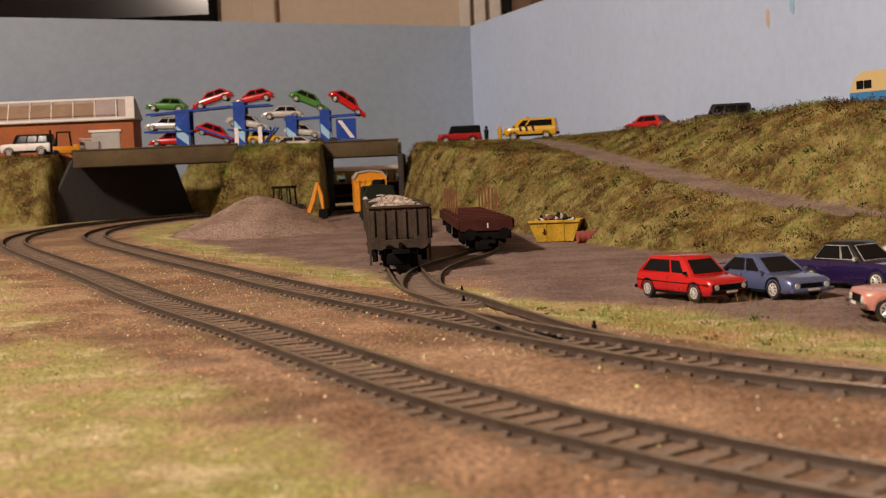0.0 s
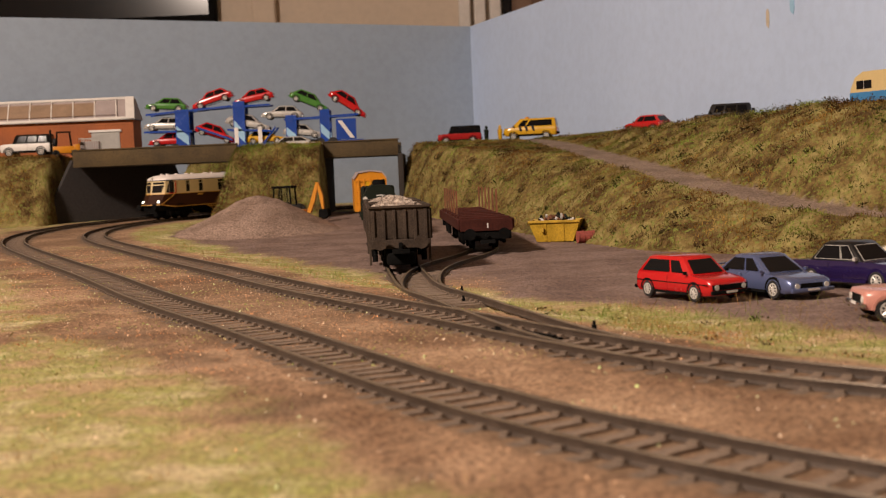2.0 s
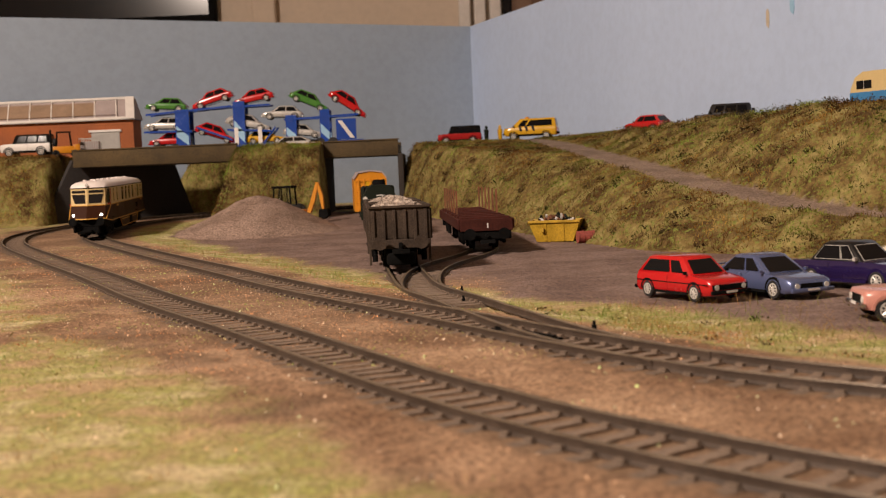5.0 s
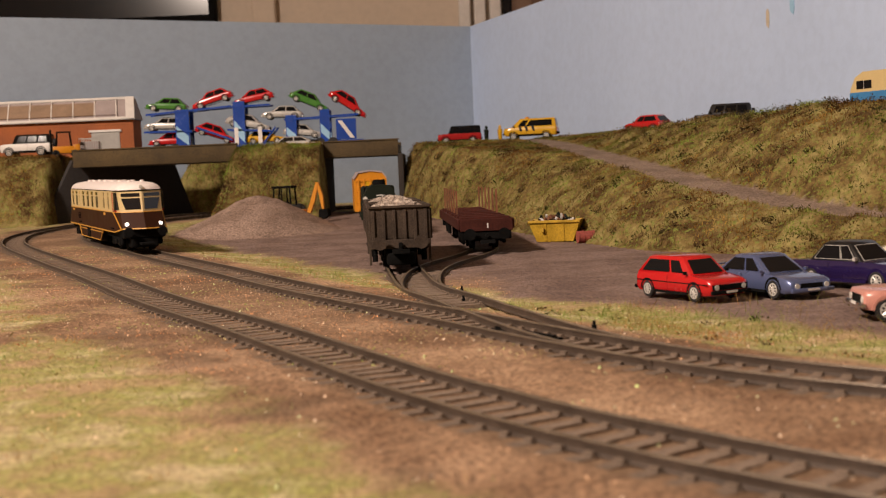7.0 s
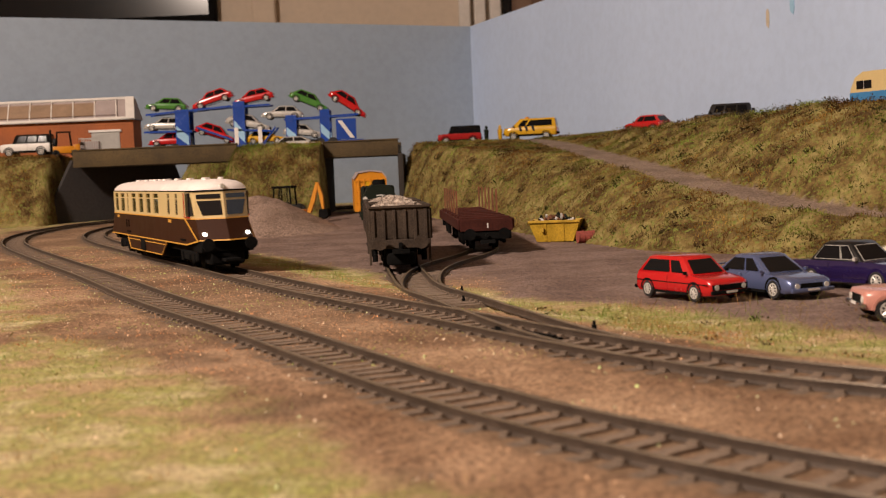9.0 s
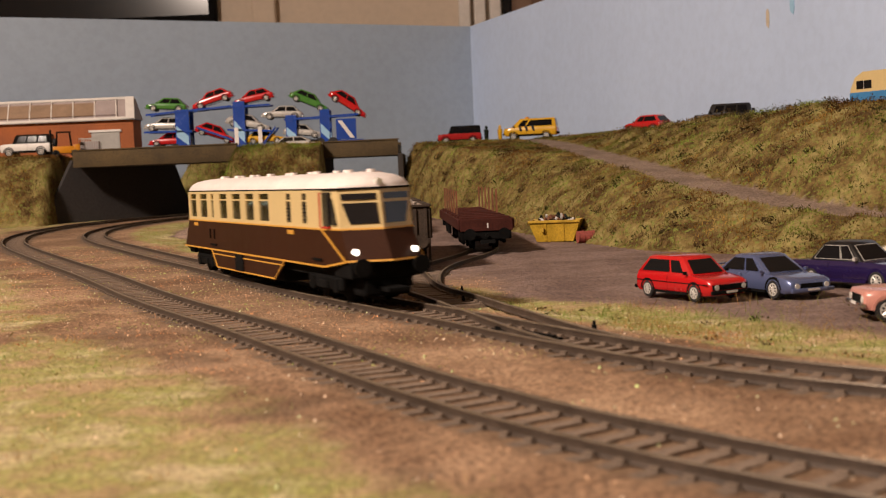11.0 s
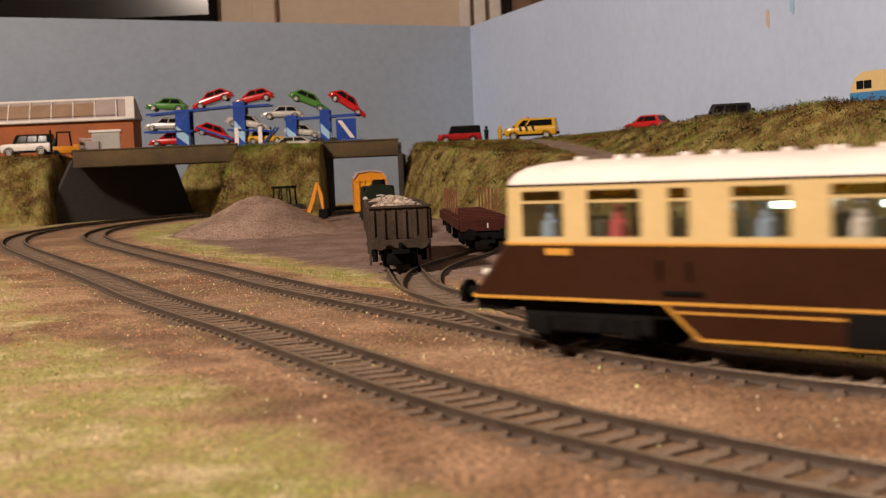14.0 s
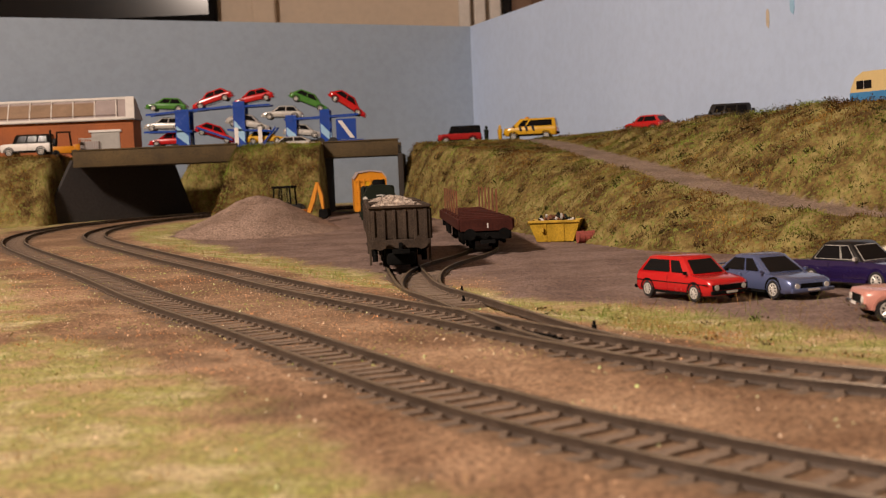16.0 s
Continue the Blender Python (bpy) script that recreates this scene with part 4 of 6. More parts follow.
tagged(finish(bm, "road_middle", "deck"), "grey road card on top of the mound", "road", kind="structure")

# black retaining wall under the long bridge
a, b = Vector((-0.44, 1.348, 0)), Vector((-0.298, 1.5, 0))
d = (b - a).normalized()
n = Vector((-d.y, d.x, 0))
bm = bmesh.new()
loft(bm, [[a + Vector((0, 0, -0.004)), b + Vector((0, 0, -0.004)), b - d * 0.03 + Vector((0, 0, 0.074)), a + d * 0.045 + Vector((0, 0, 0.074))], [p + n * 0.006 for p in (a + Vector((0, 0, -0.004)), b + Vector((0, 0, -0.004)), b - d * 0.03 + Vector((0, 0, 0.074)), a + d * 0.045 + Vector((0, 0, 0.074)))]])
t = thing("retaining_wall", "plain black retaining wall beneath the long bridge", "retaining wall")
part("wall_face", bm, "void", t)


# ---- car transporter ----
def transporter():
    y, h = 1.425, 0.0125
    t = thing("car_transporter", "royal blue two-deck car transporter loaded with cars", "car transporter")
    def rail(name, xa, za, xb, zb, thick=0.0022, mat="blue"):
        for s in (-1, 1):
            bm = bmesh.new()
            loft(bm, [[(x, y + s * h + v, z + u) for v, u in ((-0.0018, -thick / 2), (0.0018, -thick / 2), (0.0018, thick / 2), (-0.0018, thick / 2))] for x, z in ((xa, za), (xb, zb))])
            part(name, bm, mat, t)
    def post(x, w, za, zb):
        for s in (-1, 1):
            p = part("post", boxed(x - w / 2, x + w / 2, y + s * h - 0.0012, y + s * h + 0.0012, za, zb, 0.0004), "blue", t)
            bm = bmesh.new()
            quad(bm, [(x - w * 0.42, y + s * h - 0.0015, za + 0.3 * (zb - za)), (x + w * 0.42, y + s * h - 0.0015, za + 0.05 * (zb - za)), (x + w * 0.42, y + s * h - 0.0015, za + 0.3 * (zb - za)), (x - w * 0.42, y + s * h - 0.0015, za + 0.58 * (zb - za))], 0.0003, (0, 1, 0))
            part("stripe", bm, "paleblue", p, "pale blue slanting stripe")
    rail("chassis_rail", -0.335, 0.0835, -0.085, 0.0835, 0.003)
    rail("upper_deck_rail", -0.332, 0.1225, -0.235, 0.1285)
    rail("upper_deck_rail", -0.235, 0.1275, -0.19, 0.1285)
    rail("upper_deck_rail", -0.175, 0.1105, -0.09, 0.1135)
    rail("middle_ramp", -0.335, 0.103, -0.28, 0.102)
    rail("middle_ramp", -0.24, 0.102, -0.19, 0.0985)
    rail("ramp", -0.275, 0.106, -0.235, 0.0905)
    for x, w, za, zb in ((-0.291, 0.016, 0.0835, 0.127), (-0.226, 0.0135, 0.0835, 0.1335), (-0.167, 0.0125, 0.0835, 0.1155), (-0.1285, 0.0115, 0.0835, 0.1205)):
        post(x, w, za, zb)
    part("tail_frame", boxed(-0.116, -0.093, y - h - 0.001, y - h + 0.001, 0.0855, 0.109, 0.0004), "blue", t)
    bm = bmesh.new()
    quad(bm, [(-0.114, y - h - 0.0015, 0.107), (-0.109, y - h - 0.0015, 0.107), (-0.095, y - h - 0.0015, 0.087), (-0.1, y - h - 0.0015, 0.087)], 0.0003, (0, 1, 0))
    part("stripe", bm, "white", t, "white diagonal stripe")
    for x in (-0.232, -0.205):
        part("ladder", boxed(x, x + 0.0045, y - h - 0.002, y - h - 0.0012, 0.0845, 0.104), "white", t)
    bm = bmesh.new()
    for s in (-1, 1):
        cyl(bm, (-0.2, y + s * h, 0.084), (-0.185, y + s * h, 0.103), 0.0012, 6)
    part("lift_ram", bm, "blue", t)
    for x in (-0.32, -0.3, -0.15, -0.135, -0.12):
        for s in (-1, 1):
            wheel_mesh(t, x, y + s * h, 0.0062, 0.004)
    for o in t.children:
        if o.name.startswith("wheel"):
            o.location.z = 0.0762


transporter()
LOAD = (("green", -0.3094, 0.1336, 46, -4, 180), ("red", -0.2572, 0.1388, 47, 16, 180), ("red", -0.2099, 0.1384, 46, 10, 180), ("green", -0.1448, 0.132, 47, -24, 0), ("red", -0.1006, 0.1272, 48, -34, 0), ("silver", -0.3125, 0.1113, 46, -2, 180), ("red", -0.308, 0.0935, 46, 0, 180), ("red", -0.2542, 0.0996, 47, -20, 0), ("silver", -0.2166, 0.1099, 50, -12, 0), ("silver", -0.1775, 0.119, 46, -2, 180), ("yellow", -0.1978, 0.0917, 44, 0, 0), ("silver", -0.1546, 0.0973, 44, -6, 0))
WORDS = {"green": "glossy leaf green", "red": "glossy red", "silver": "silver", "yellow": "yellow"}
for colour, x, z, size, tilt, turn in LOAD:
    k = size / 1000 / 4.2
    up = 1.45 * k / 2
    lean = tilt if turn == 0 else -tilt
    c = car("loaded_car", WORDS[colour] + " hatchback carried on the blue transporter", "car", (0, 0, 0), 0, colour, scale=k, group="cars on the transporter", arch="black", bumpers=colour, **MODERN)
    c.matrix_world = Matrix.Translation((x, 1.424, z)) @ pose(0, 0, 0, 0, 0, turn) @ pose(0, 0, 0, 0, -lean, 0) @ Matrix.Translation((0, 0, -up))
car("parked_car", "silver estate car on the road behind the mound", "car", (-0.157, 1.398, 0.0768), 0, "silver", scale=1 / 76, bumpers="silver", **{**MODERN, "H": 1.05})


# ---- rolling stock ----
def bogie_wheels(t, xs, gauge=GAUGE, r=0.0062):
    for x in xs:
        for s in (-1, 1):
            bm = bmesh.new()
            cyl(bm, (x, s * (gauge / 2 - 0.0016), r), (x, s * (gauge / 2 + 0.0009), r), r, 18)
            cyl(bm, (x, s * (gauge / 2 - 0.0024), r - 0.0), (x, s * (gauge / 2 - 0.0016), r), r + 0.0006, 18)
            part("wheel", bm, "black", t, "", 40)
        bm = bmesh.new()
        cyl(bm, (x, -gauge / 2, r), (x, gauge / 2, r), 0.001, 8)
        part("axle", bm, "black", t)


def buffers(t, x, y, z, d, mat="black"):
    for s in (-1, 1):
        bm = bmesh.new()
        cyl(bm, (x, s * y, z), (x + d * 0.004, s * y, z), 0.0013, 10)
        cyl(bm, (x + d * 0.004, s * y, z), (x + d * 0.0052, s * y, z), 0.0036, 16)
        part("buffer", bm, mat, t, "", 40)
    bm = bmesh.new()
    cyl(bm, (x, 0, z - 0.001), (x + d * 0.006, 0, z - 0.001), 0.0011, 8)
    box(bm, min(x + d * 0.003, x + d * 0.009), max(x + d * 0.003, x + d * 0.009), -0.0045, 0.0045, z - 0.0055, z - 0.0035)
    part("coupling", bm, "black", t)


def chips(bm, n, place, size):
    for _ in range(n):
        x, y, z = place()
        r = size * random.uniform(0.6, 1.4)
        a, b = Vector((random.uniform(-1, 1), random.uniform(-1, 1), random.uniform(-1, 1))).normalized(), random.uniform(0, 6)
        q = Matrix.Rotation(b, 3, a)
        v = [bm.verts.new(Vector((x, y, z)) + q @ Vector(p) * r) for p in ((1, 0, -0.6), (-0.6, 0.9, -0.5), (-0.5, -0.9, -0.4), (0.2, 0.1, 0.9))]
        for f in ((0, 2, 1), (0, 1, 3), (1, 2, 3), (2, 0, 3)):
            bm.faces.new([v[i] for i in f])


def open_wagon(at, turn, label, load=True):
    t = thing("open_wagon", label, "goods wagon", "goods wagons")
    L, W, z0, z1 = 0.076, 0.0325, 0.0152, 0.0322
    h, k = W / 2, 0.0011
    part("floor", boxed(-L / 2, L / 2, -h, h, z0 - 0.0008, z0 + 0.001), "wagon", t)
    for s in (-1, 1):
        w = part("side", boxed(-L / 2, L / 2, min(s * h, s * (h - k)), max(s * h, s * (h - k)), z0, z1, 0.0002), "wagon", t)
        for i in range(7):
            x = -L / 2 + 0.004 + i * (L - 0.008) / 6
            part("stanchion", boxed(x - 0.0008, x + 0.0008, min(s * h, s * (h + 0.001)), max(s * h, s * (h + 0.001)), z0, z1 - 0.001), "wagon", w)
        part("top_rim", boxed(-L / 2, L / 2, min(s * (h + 0.0006), s * (h - 0.0014)), max(s * (h + 0.0006), s * (h - 0.0014)), z1 - 0.0002, z1 + 0.001, 0.0002), "wagon", w)
        e = part("end", boxed(min(s * L / 2, s * (L / 2 - k)), max(s * L / 2, s * (L / 2 - k)), -h + k, h - k, z0, z1, 0.0002), "wagon", t)
        for y in (-0.0138, -0.0083, -0.0028, 0.0028, 0.0083, 0.0138):
            part("end_rib", boxed(min(s * L / 2, s * (L / 2 + 0.001)), max(s * L / 2, s * (L / 2 + 0.001)), y - 0.0008, y + 0.0008, z0, z1 - 0.0012, 0.0002), "wagon", e)
        part("top_rim", boxed(min(s * (L / 2 + 0.0012), s * (L / 2 - 0.0014)), max(s * (L / 2 + 0.0012), s * (L / 2 - 0.0014)), -h, h, z1 - 0.0002, z1 + 0.001, 0.0002), "wagon", e)
        part("headstock", boxed(min(s * L / 2, s * (L / 2 + 0.0016)), max(s * L / 2, s * (L / 2 + 0.0016)), -h * 0.96, h * 0.96, z0 - 0.0045, z0 + 0.0002, 0.0003), "wagon", t)
        part("sole_bar", boxed(-L / 2, L / 2, min(s * 0.0125, s * 0.0145), max(s * 0.0125, s * 0.0145), z0 - 0.005, z0), "black", t)
        for x in (-0.021, 0.021):
            bm = boxed(x - 0.006, x + 0.006, s * 0.0132 - 0.0008, s * 0.0132 + 0.0008, 0.0035, 0.0075, 0.0004)
            box(bm, x - 0.002, x + 0.002, s * 0.0132 - 0.0014, s * 0.0132 + 0.0014, 0.003, 0.0125)
            part("axle_guard", bm, "black", t)
        buffers(t, s * (L / 2 + 0.0014), 0.0108, z0 - 0.0012, s, "wagon")
        bm = bmesh.new()
        for x in (-0.021, 0.021):
            quad(bm, [(x - 0.0055, s * 0.0136, 0.0065), (x + 0.0055, s * 0.0136, 0.0065), (x + 0.0025, s * 0.0136, z0 - 0.004), (x - 0.0025, s * 0.0136, z0 - 0.004)], 0.0005, (0, 1, 0))
        part("hanger_plate", bm, "black", t)
        part("brake_guide", boxed(-0.0335, -0.0318, *sorted((s * 0.0152, s * 0.0164)), 0.002, z0 + 0.001, 0.0002), "wagon", t, "upright brake lever guide")
        part("brake_lever", boxed(0.018, L / 2 - 0.001, min(s * 0.0152, s * 0.0158), max(s * 0.0152, s * 0.0158), 0.0035, 0.0048), "black", t)
    part("underframe", boxed(-L / 2 + 0.003, L / 2 - 0.003, -0.0085, 0.0085, 0.0055, z0 - 0.0012, 0.0008), "black", t)
    for s in (-1, 1):
        part("coupler_block", boxed(*sorted((s * (L / 2 - 0.006), s * (L / 2 + 0.005))), -0.0075, 0.0075, 0.0022, 0.0088, 0.0012), "black", t, "chunky black coupling block", 40)
        part("coupler_hook", boxed(*sorted((s * (L / 2 + 0.002), s * (L / 2 + 0.007))), -0.001, 0.001, 0.0085, 0.0135, 0.0003), "black", t)
    bogie_wheels(t, (-0.021, 0.021))
    if load:
        bm = bmesh.new()
        n = 15
        rows = []
        for i in range(n):
            u = -1 + 2 * i / (n - 1)
            rows.append([(u * (L / 2 - k), v * (h - k), z0 + 0.0142 + 0.0058 * (1 - u * u) * (1 - v * v) ** 0.7 + 0.0006 * spec(u * 9, v * 9)) for v in np.linspace(-1, 1, 11)])
        loft(bm, rows, False, False)
        ld = part("load", bm, "gravel", t, "heaped pale grey stone load", 60)
        bm = bmesh.new()
        def spot():
            u, v = random.uniform(-0.95, 0.95), random.uniform(-0.95, 0.95)
            return u * (L / 2 - k), v * (h - k), z0 + 0.0142 + 0.0058 * (1 - u * u) * (1 - v * v) ** 0.7
        chips(bm, 700, spot, 0.0011)
        part("loose_stone", bm, "gravel", ld)["kind"] = "stuff"
    t.matrix_world = Matrix.Translation(at) @ pose(0, 0, 0, 0, 0, turn)
    return t


open_wagon((-0.0249, 0.684, -0.0045), 94.0, "weathered grey-brown open wagon heaped with pale stone")
open_wagon((-0.0316, 0.774, -0.0042), 94.5, "weathered grey-brown open wagon standing behind another")


def flat_wagon(at, turn):
    t = thing("flat_wagon", "deep red low-sided bogie wagon with upright stakes", "goods wagon", "goods wagons")
    L, W, z = 0.215, 0.0325, 0.0158
    h = W / 2
    part("deck", boxed(-L / 2, L / 2, -h, h, z, z + 0.0018, 0.0003), "bauxite", t)
    for s in (-1, 1):
        part("side_rail", boxed(-L / 2, L / 2, min(s * h, s * (h + 0.0012)), max(s * h, s * (h + 0.0012)), z - 0.0028, z + 0.0036, 0.0003), "bauxite", t, "deep red steel side rail")
        part("end_board", boxed(min(s * L / 2, s * (L / 2 + 0.0013)), max(s * L / 2, s * (L / 2 + 0.0013)), -h, h, z - 0.0038, z + 0.0036, 0.0003), "bauxite", t, "scuffed red end board")
        part("headstock", boxed(min(s * (L / 2 - 0.003), s * (L / 2 + 0.0004)), max(s * (L / 2 - 0.003), s * (L / 2 + 0.0004)), -h * 0.94, h * 0.94, z - 0.009, z - 0.0038, 0.0003), "black", t)
        buffers(t, s * (L / 2 + 0.0006), 0.0105, z - 0.0055, s)
        part("label_plate", boxed(min(s * L / 2, s * (L / 2 + 0.0016)), max(s * L / 2, s * (L / 2 + 0.0016)), -0.0012, -0.0004, z - 0.002, z + 0.001), "white", t)
        for x in (-0.07, 0.07):
            part("bogie_frame", boxed(x - 0.019, x + 0.019, min(s * 0.0118, s * 0.0138), max(s * 0.0118, s * 0.0138), 0.003, 0.0112, 0.0006), "black", t)
    part("centre_sill", boxed(-L / 2, L / 2, -0.008, 0.008, z - 0.007, z - 0.0002), "black", t)
    bogie_wheels(t, (-0.082, -0.058, 0.058, 0.082), r=0.0056)
    for i in range(8):
        x = -L / 2 + 0.012 + i * (L - 0.024) / 7
        part("bolster", boxed(x - 0.0022, x + 0.0022, -h * 0.96, h * 0.96, z + 0.0018, z + 0.0046, 0.0003), "bauxite", t)
        if i > 1:
            for s in (-1, 1):
                part("stake", boxed(x - 0.0006, x + 0.0006, s * h * 0.82 - 0.0006, s * h * 0.82 + 0.0006, z + 0.0018, z + 0.0205), "rust", t, "thin rusty upright stake")
    for y in np.linspace(-h * 0.85, h * 0.85, 7):
        part("plank", boxed(-L / 2 + 0.002, L / 2 - 0.002, y - 0.002, y + 0.002, z + 0.0017, z + 0.0024), "rust", t)
    t.matrix_world = Matrix.Translation(at) @ pose(0, 0, 0, 0, 0, turn)


flat_wagon((0.0215, 0.862, -0.0042), 93.0)


def tank_lorry():
    t = thing("shunter", "dark olive shunting engine with two pale lamps on the siding", "locomotive")
    bm = bmesh.new()
    prof = [(-0.0135, 0.012), (0.0135, 0.012), (0.0128, 0.025), (0.0095, 0.032), (0.005, 0.0345), (-0.005, 0.0345), (-0.0095, 0.032), (-0.0128, 0.025)]
    loft(bm, [[(x, y, z) for y, z in prof] for x in (-0.03, 0.022)])
    part("bonnet", bm, "olive", t, "", 40)
    part("running_board", boxed(-0.034, 0.034, -0.0155, 0.0155, 0.0095, 0.0125, 0.0005), "olive", t)
    part("front_plate", boxed(-0.0348, -0.033, -0.0155, 0.0155, 0.008, 0.0225, 0.0004), "olive", t)
    c = part("cab", boxed(0.012, 0.032, -0.0135, 0.0135, 0.0125, 0.0335, 0.0022), "olive", t, "", 40)
    for s in (-1, 1):
        part("window", boxed(0.0114, 0.0124, s * 0.008 - 0.0035, s * 0.008 + 0.0035, 0.0275, 0.0325, 0.0003), "glass", c)
        bm = bmesh.new()
        cyl(bm, (-0.0335, s * 0.0118, 0.0242), (-0.0352, s * 0.0118, 0.0242), 0.0018, 12)
        part("lamp", bm, "lens", t, "pale round lamp", 40)
    bm = bmesh.new()
    cyl(bm, (-0.012, 0, 0.0335), (-0.012, 0, 0.0385), 0.0058, 14, 0.0048)
    part("stack", bm, "black", t, "", 40)
    part("handrail", boxed(-0.0352, -0.0346, -0.003, 0.003, 0.0262, 0.0269), "white", t)
    bogie_wheels(t, (-0.018, 0.018))
    t.matrix_world = Matrix.Translation((-0.0495, 0.985, rail_z(0.985))) @ pose(0, 0, 0, 0, 0, 95)


tank_lorry()


def orange_van():
    t = thing("box_van", "orange ribbed box van standing in front of the short bridge", "goods van")
    h, z0, z1 = 0.0145, 0.008, 0.0435
    prof = [(-h, z0), (h, z0), (h, z1 - 0.007), (h * 0.72, z1 - 0.0015), (0, z1), (-h * 0.72, z1 - 0.0015), (-h, z1 - 0.007)]
    part("body", loft(bmesh.new(), [[(x, y, z) for y, z in prof] for x in (-0.05, 0.05)]), "orange", t, "", 30)
    bm = loft(bmesh.new(), [[(x, y * 1.03, z + 0.001) for y, z in prof[2:]] + [(x, y * 1.0, z - 0.0002) for y, z in prof[:1:-1]] for x in (-0.051, 0.051)])
    part("roof", bm, "rawgrey", t, "dull grey roof skin")
    for y in (-0.0105, -0.0055, 0.0, 0.0055, 0.0105):
        part("end_rib", boxed(-0.0512, -0.0498, y - 0.0008, y + 0.0008, z0 + 0.001, z1 - 0.007, 0.0002), "orange", t)
    for z in (0.016, 0.026, 0.035):
        part("end_rail", boxed(-0.0509, -0.0498, -h * 0.9, h * 0.9, z - 0.0006, z + 0.0006), "orange", t)
    part("end_door", boxed(-0.0506, -0.0498, -0.0045, 0.0045, 0.0105, 0.034, 0.0002), "yellow", t)
    bogie_wheels(t, (-0.03, 0.03))
    t.matrix_world = Matrix.Translation((-0.066, 1.14, rail_z(1.14))) @ pose(0, 0, 0, 0, 0, 95)


orange_van()


# ---- yard things ----
def heap():
    def z_at(x, y):
        dx, dy = (x + 0.161) / 0.072, (y - 1.085) / 0.08
        r = math.hypot(dx, dy) * (1 + 0.12 * spec(dx * 2, dy * 2, 4))
        z = 0.037 * max(0.0, 1 - r) ** 1.0 * (1 - 0.0) if r < 1 else -0.003 * (r - 1)
        if r < 0.22:
            z = min(z, 0.037 * 0.87 - 0.11 * r * r)
        return land_z(x, y) + z + 0.0004 * spec(x * 150, y * 150) + (0.0008 * spec(x * 45, y * 45)), 0.0
    ob = sheet("gravel_mound", np.arange(-0.28, -0.06, 0.0028), np.arange(0.985, 1.19, 0.0032), z_at, M["heap"], lambda x, y, z: z > land_z(x, y) + 0.0002)
    tagged(ob, "conical heap of fine pinkish-brown stone in the yard", "stone heap")


heap()


def digger():
    t = thing("excavator", "yellow-orange backhoe excavator with a black cab behind the heap", "excavator")
    part("chassis", boxed(-0.03, 0.022, -0.0095, 0.0095, 0.006, 0.0125, 0.001), "orange", t, "", 40)
    part("engine_cover", boxed(-0.032, -0.009, -0.0075, 0.0075, 0.012, 0.0195, 0.0015), "orange", t, "", 40)
    bm = bmesh.new()
    for x, x2 in ((-0.0085, -0.0065), (0.0105, 0.0095)):
        for y in (-0.0085, 0.0085):
            cyl(bm, (x, y, 0.012), (x2, y * 0.94, 0.0345), 0.0009, 6)
    for y in (-0.0085, 0.0085):
        cyl(bm, (0.001, y, 0.012), (0.001, y * 0.94, 0.0345), 0.0007, 6)
    box(bm, -0.0085, 0.0115, -0.009, 0.009, 0.0338, 0.0362, 0.0006)
    cab = part("cab", bm, "black", t, "black cab frame")
    for y in (-0.0079, 0.0079):
        part("window", boxed(-0.0065, 0.0092, y - 0.0002, y + 0.0002, 0.0165, 0.0335), "pane", cab)
    part("seat", boxed(-0.002, 0.005, -0.004, 0.004, 0.012, 0.02, 0.001), "black", cab)
    arm = bmesh.new()
    loft(arm, [[(x - w, y, z) for y in ()] + [(x - w, -0.0022, z), (x + w, -0.0022, z), (x + w, 0.0022, z), (x - w, 0.0022, z)] for x, z, w in ((0.026, 0.009, 0.002), (0.031, 0.022, 0.0022), (0.0355, 0.0375, 0.0014))])
    part("boom", arm, "orange", t, "", 30)
    bm = bmesh.new()
    loft(bm, [[(x - w, -0.0018, z), (x + w, -0.0018, z), (x + w, 0.0018, z), (x - w, 0.0018, z)] for x, z, w in ((0.0355, 0.0385, 0.0014), (0.039, 0.026, 0.0019), (0.0405, 0.0125, 0.0011))])
    part("dipper", bm, "orange", t, "", 30)
    bm = bmesh.new()
    prism(bm, [(0.0375, 0.012), (0.0455, 0.0125), (0.047, 0.006), (0.0415, 0.0025), (0.037, 0.005)], -0.005, 0.005)
    part("bucket", bm, "black", t, "dark worn bucket")
    bm = bmesh.new()
    cyl(bm, (0.027, 0, 0.0125), (0.0335, 0, 0.03), 0.001, 8)
    part("ram", bm, "chrome", t)
    part("stabiliser", boxed(0.0205, 0.0255, -0.0125, 0.0125, 0.0015, 0.0055, 0.0004), "black", t)
    for x, r in ((-0.022, 0.0062), (0.011, 0.0092)):
        for y in (-0.0105, 0.0105):
            wheel_mesh(t, x, y, r, 0.0055, "orange")
    t.matrix_world = Matrix.Translation((-0.155, 1.215, land(-0.155, 1.215) + 0.0)) @ pose(0, 0, 0, 0, 0, -12)


digger()


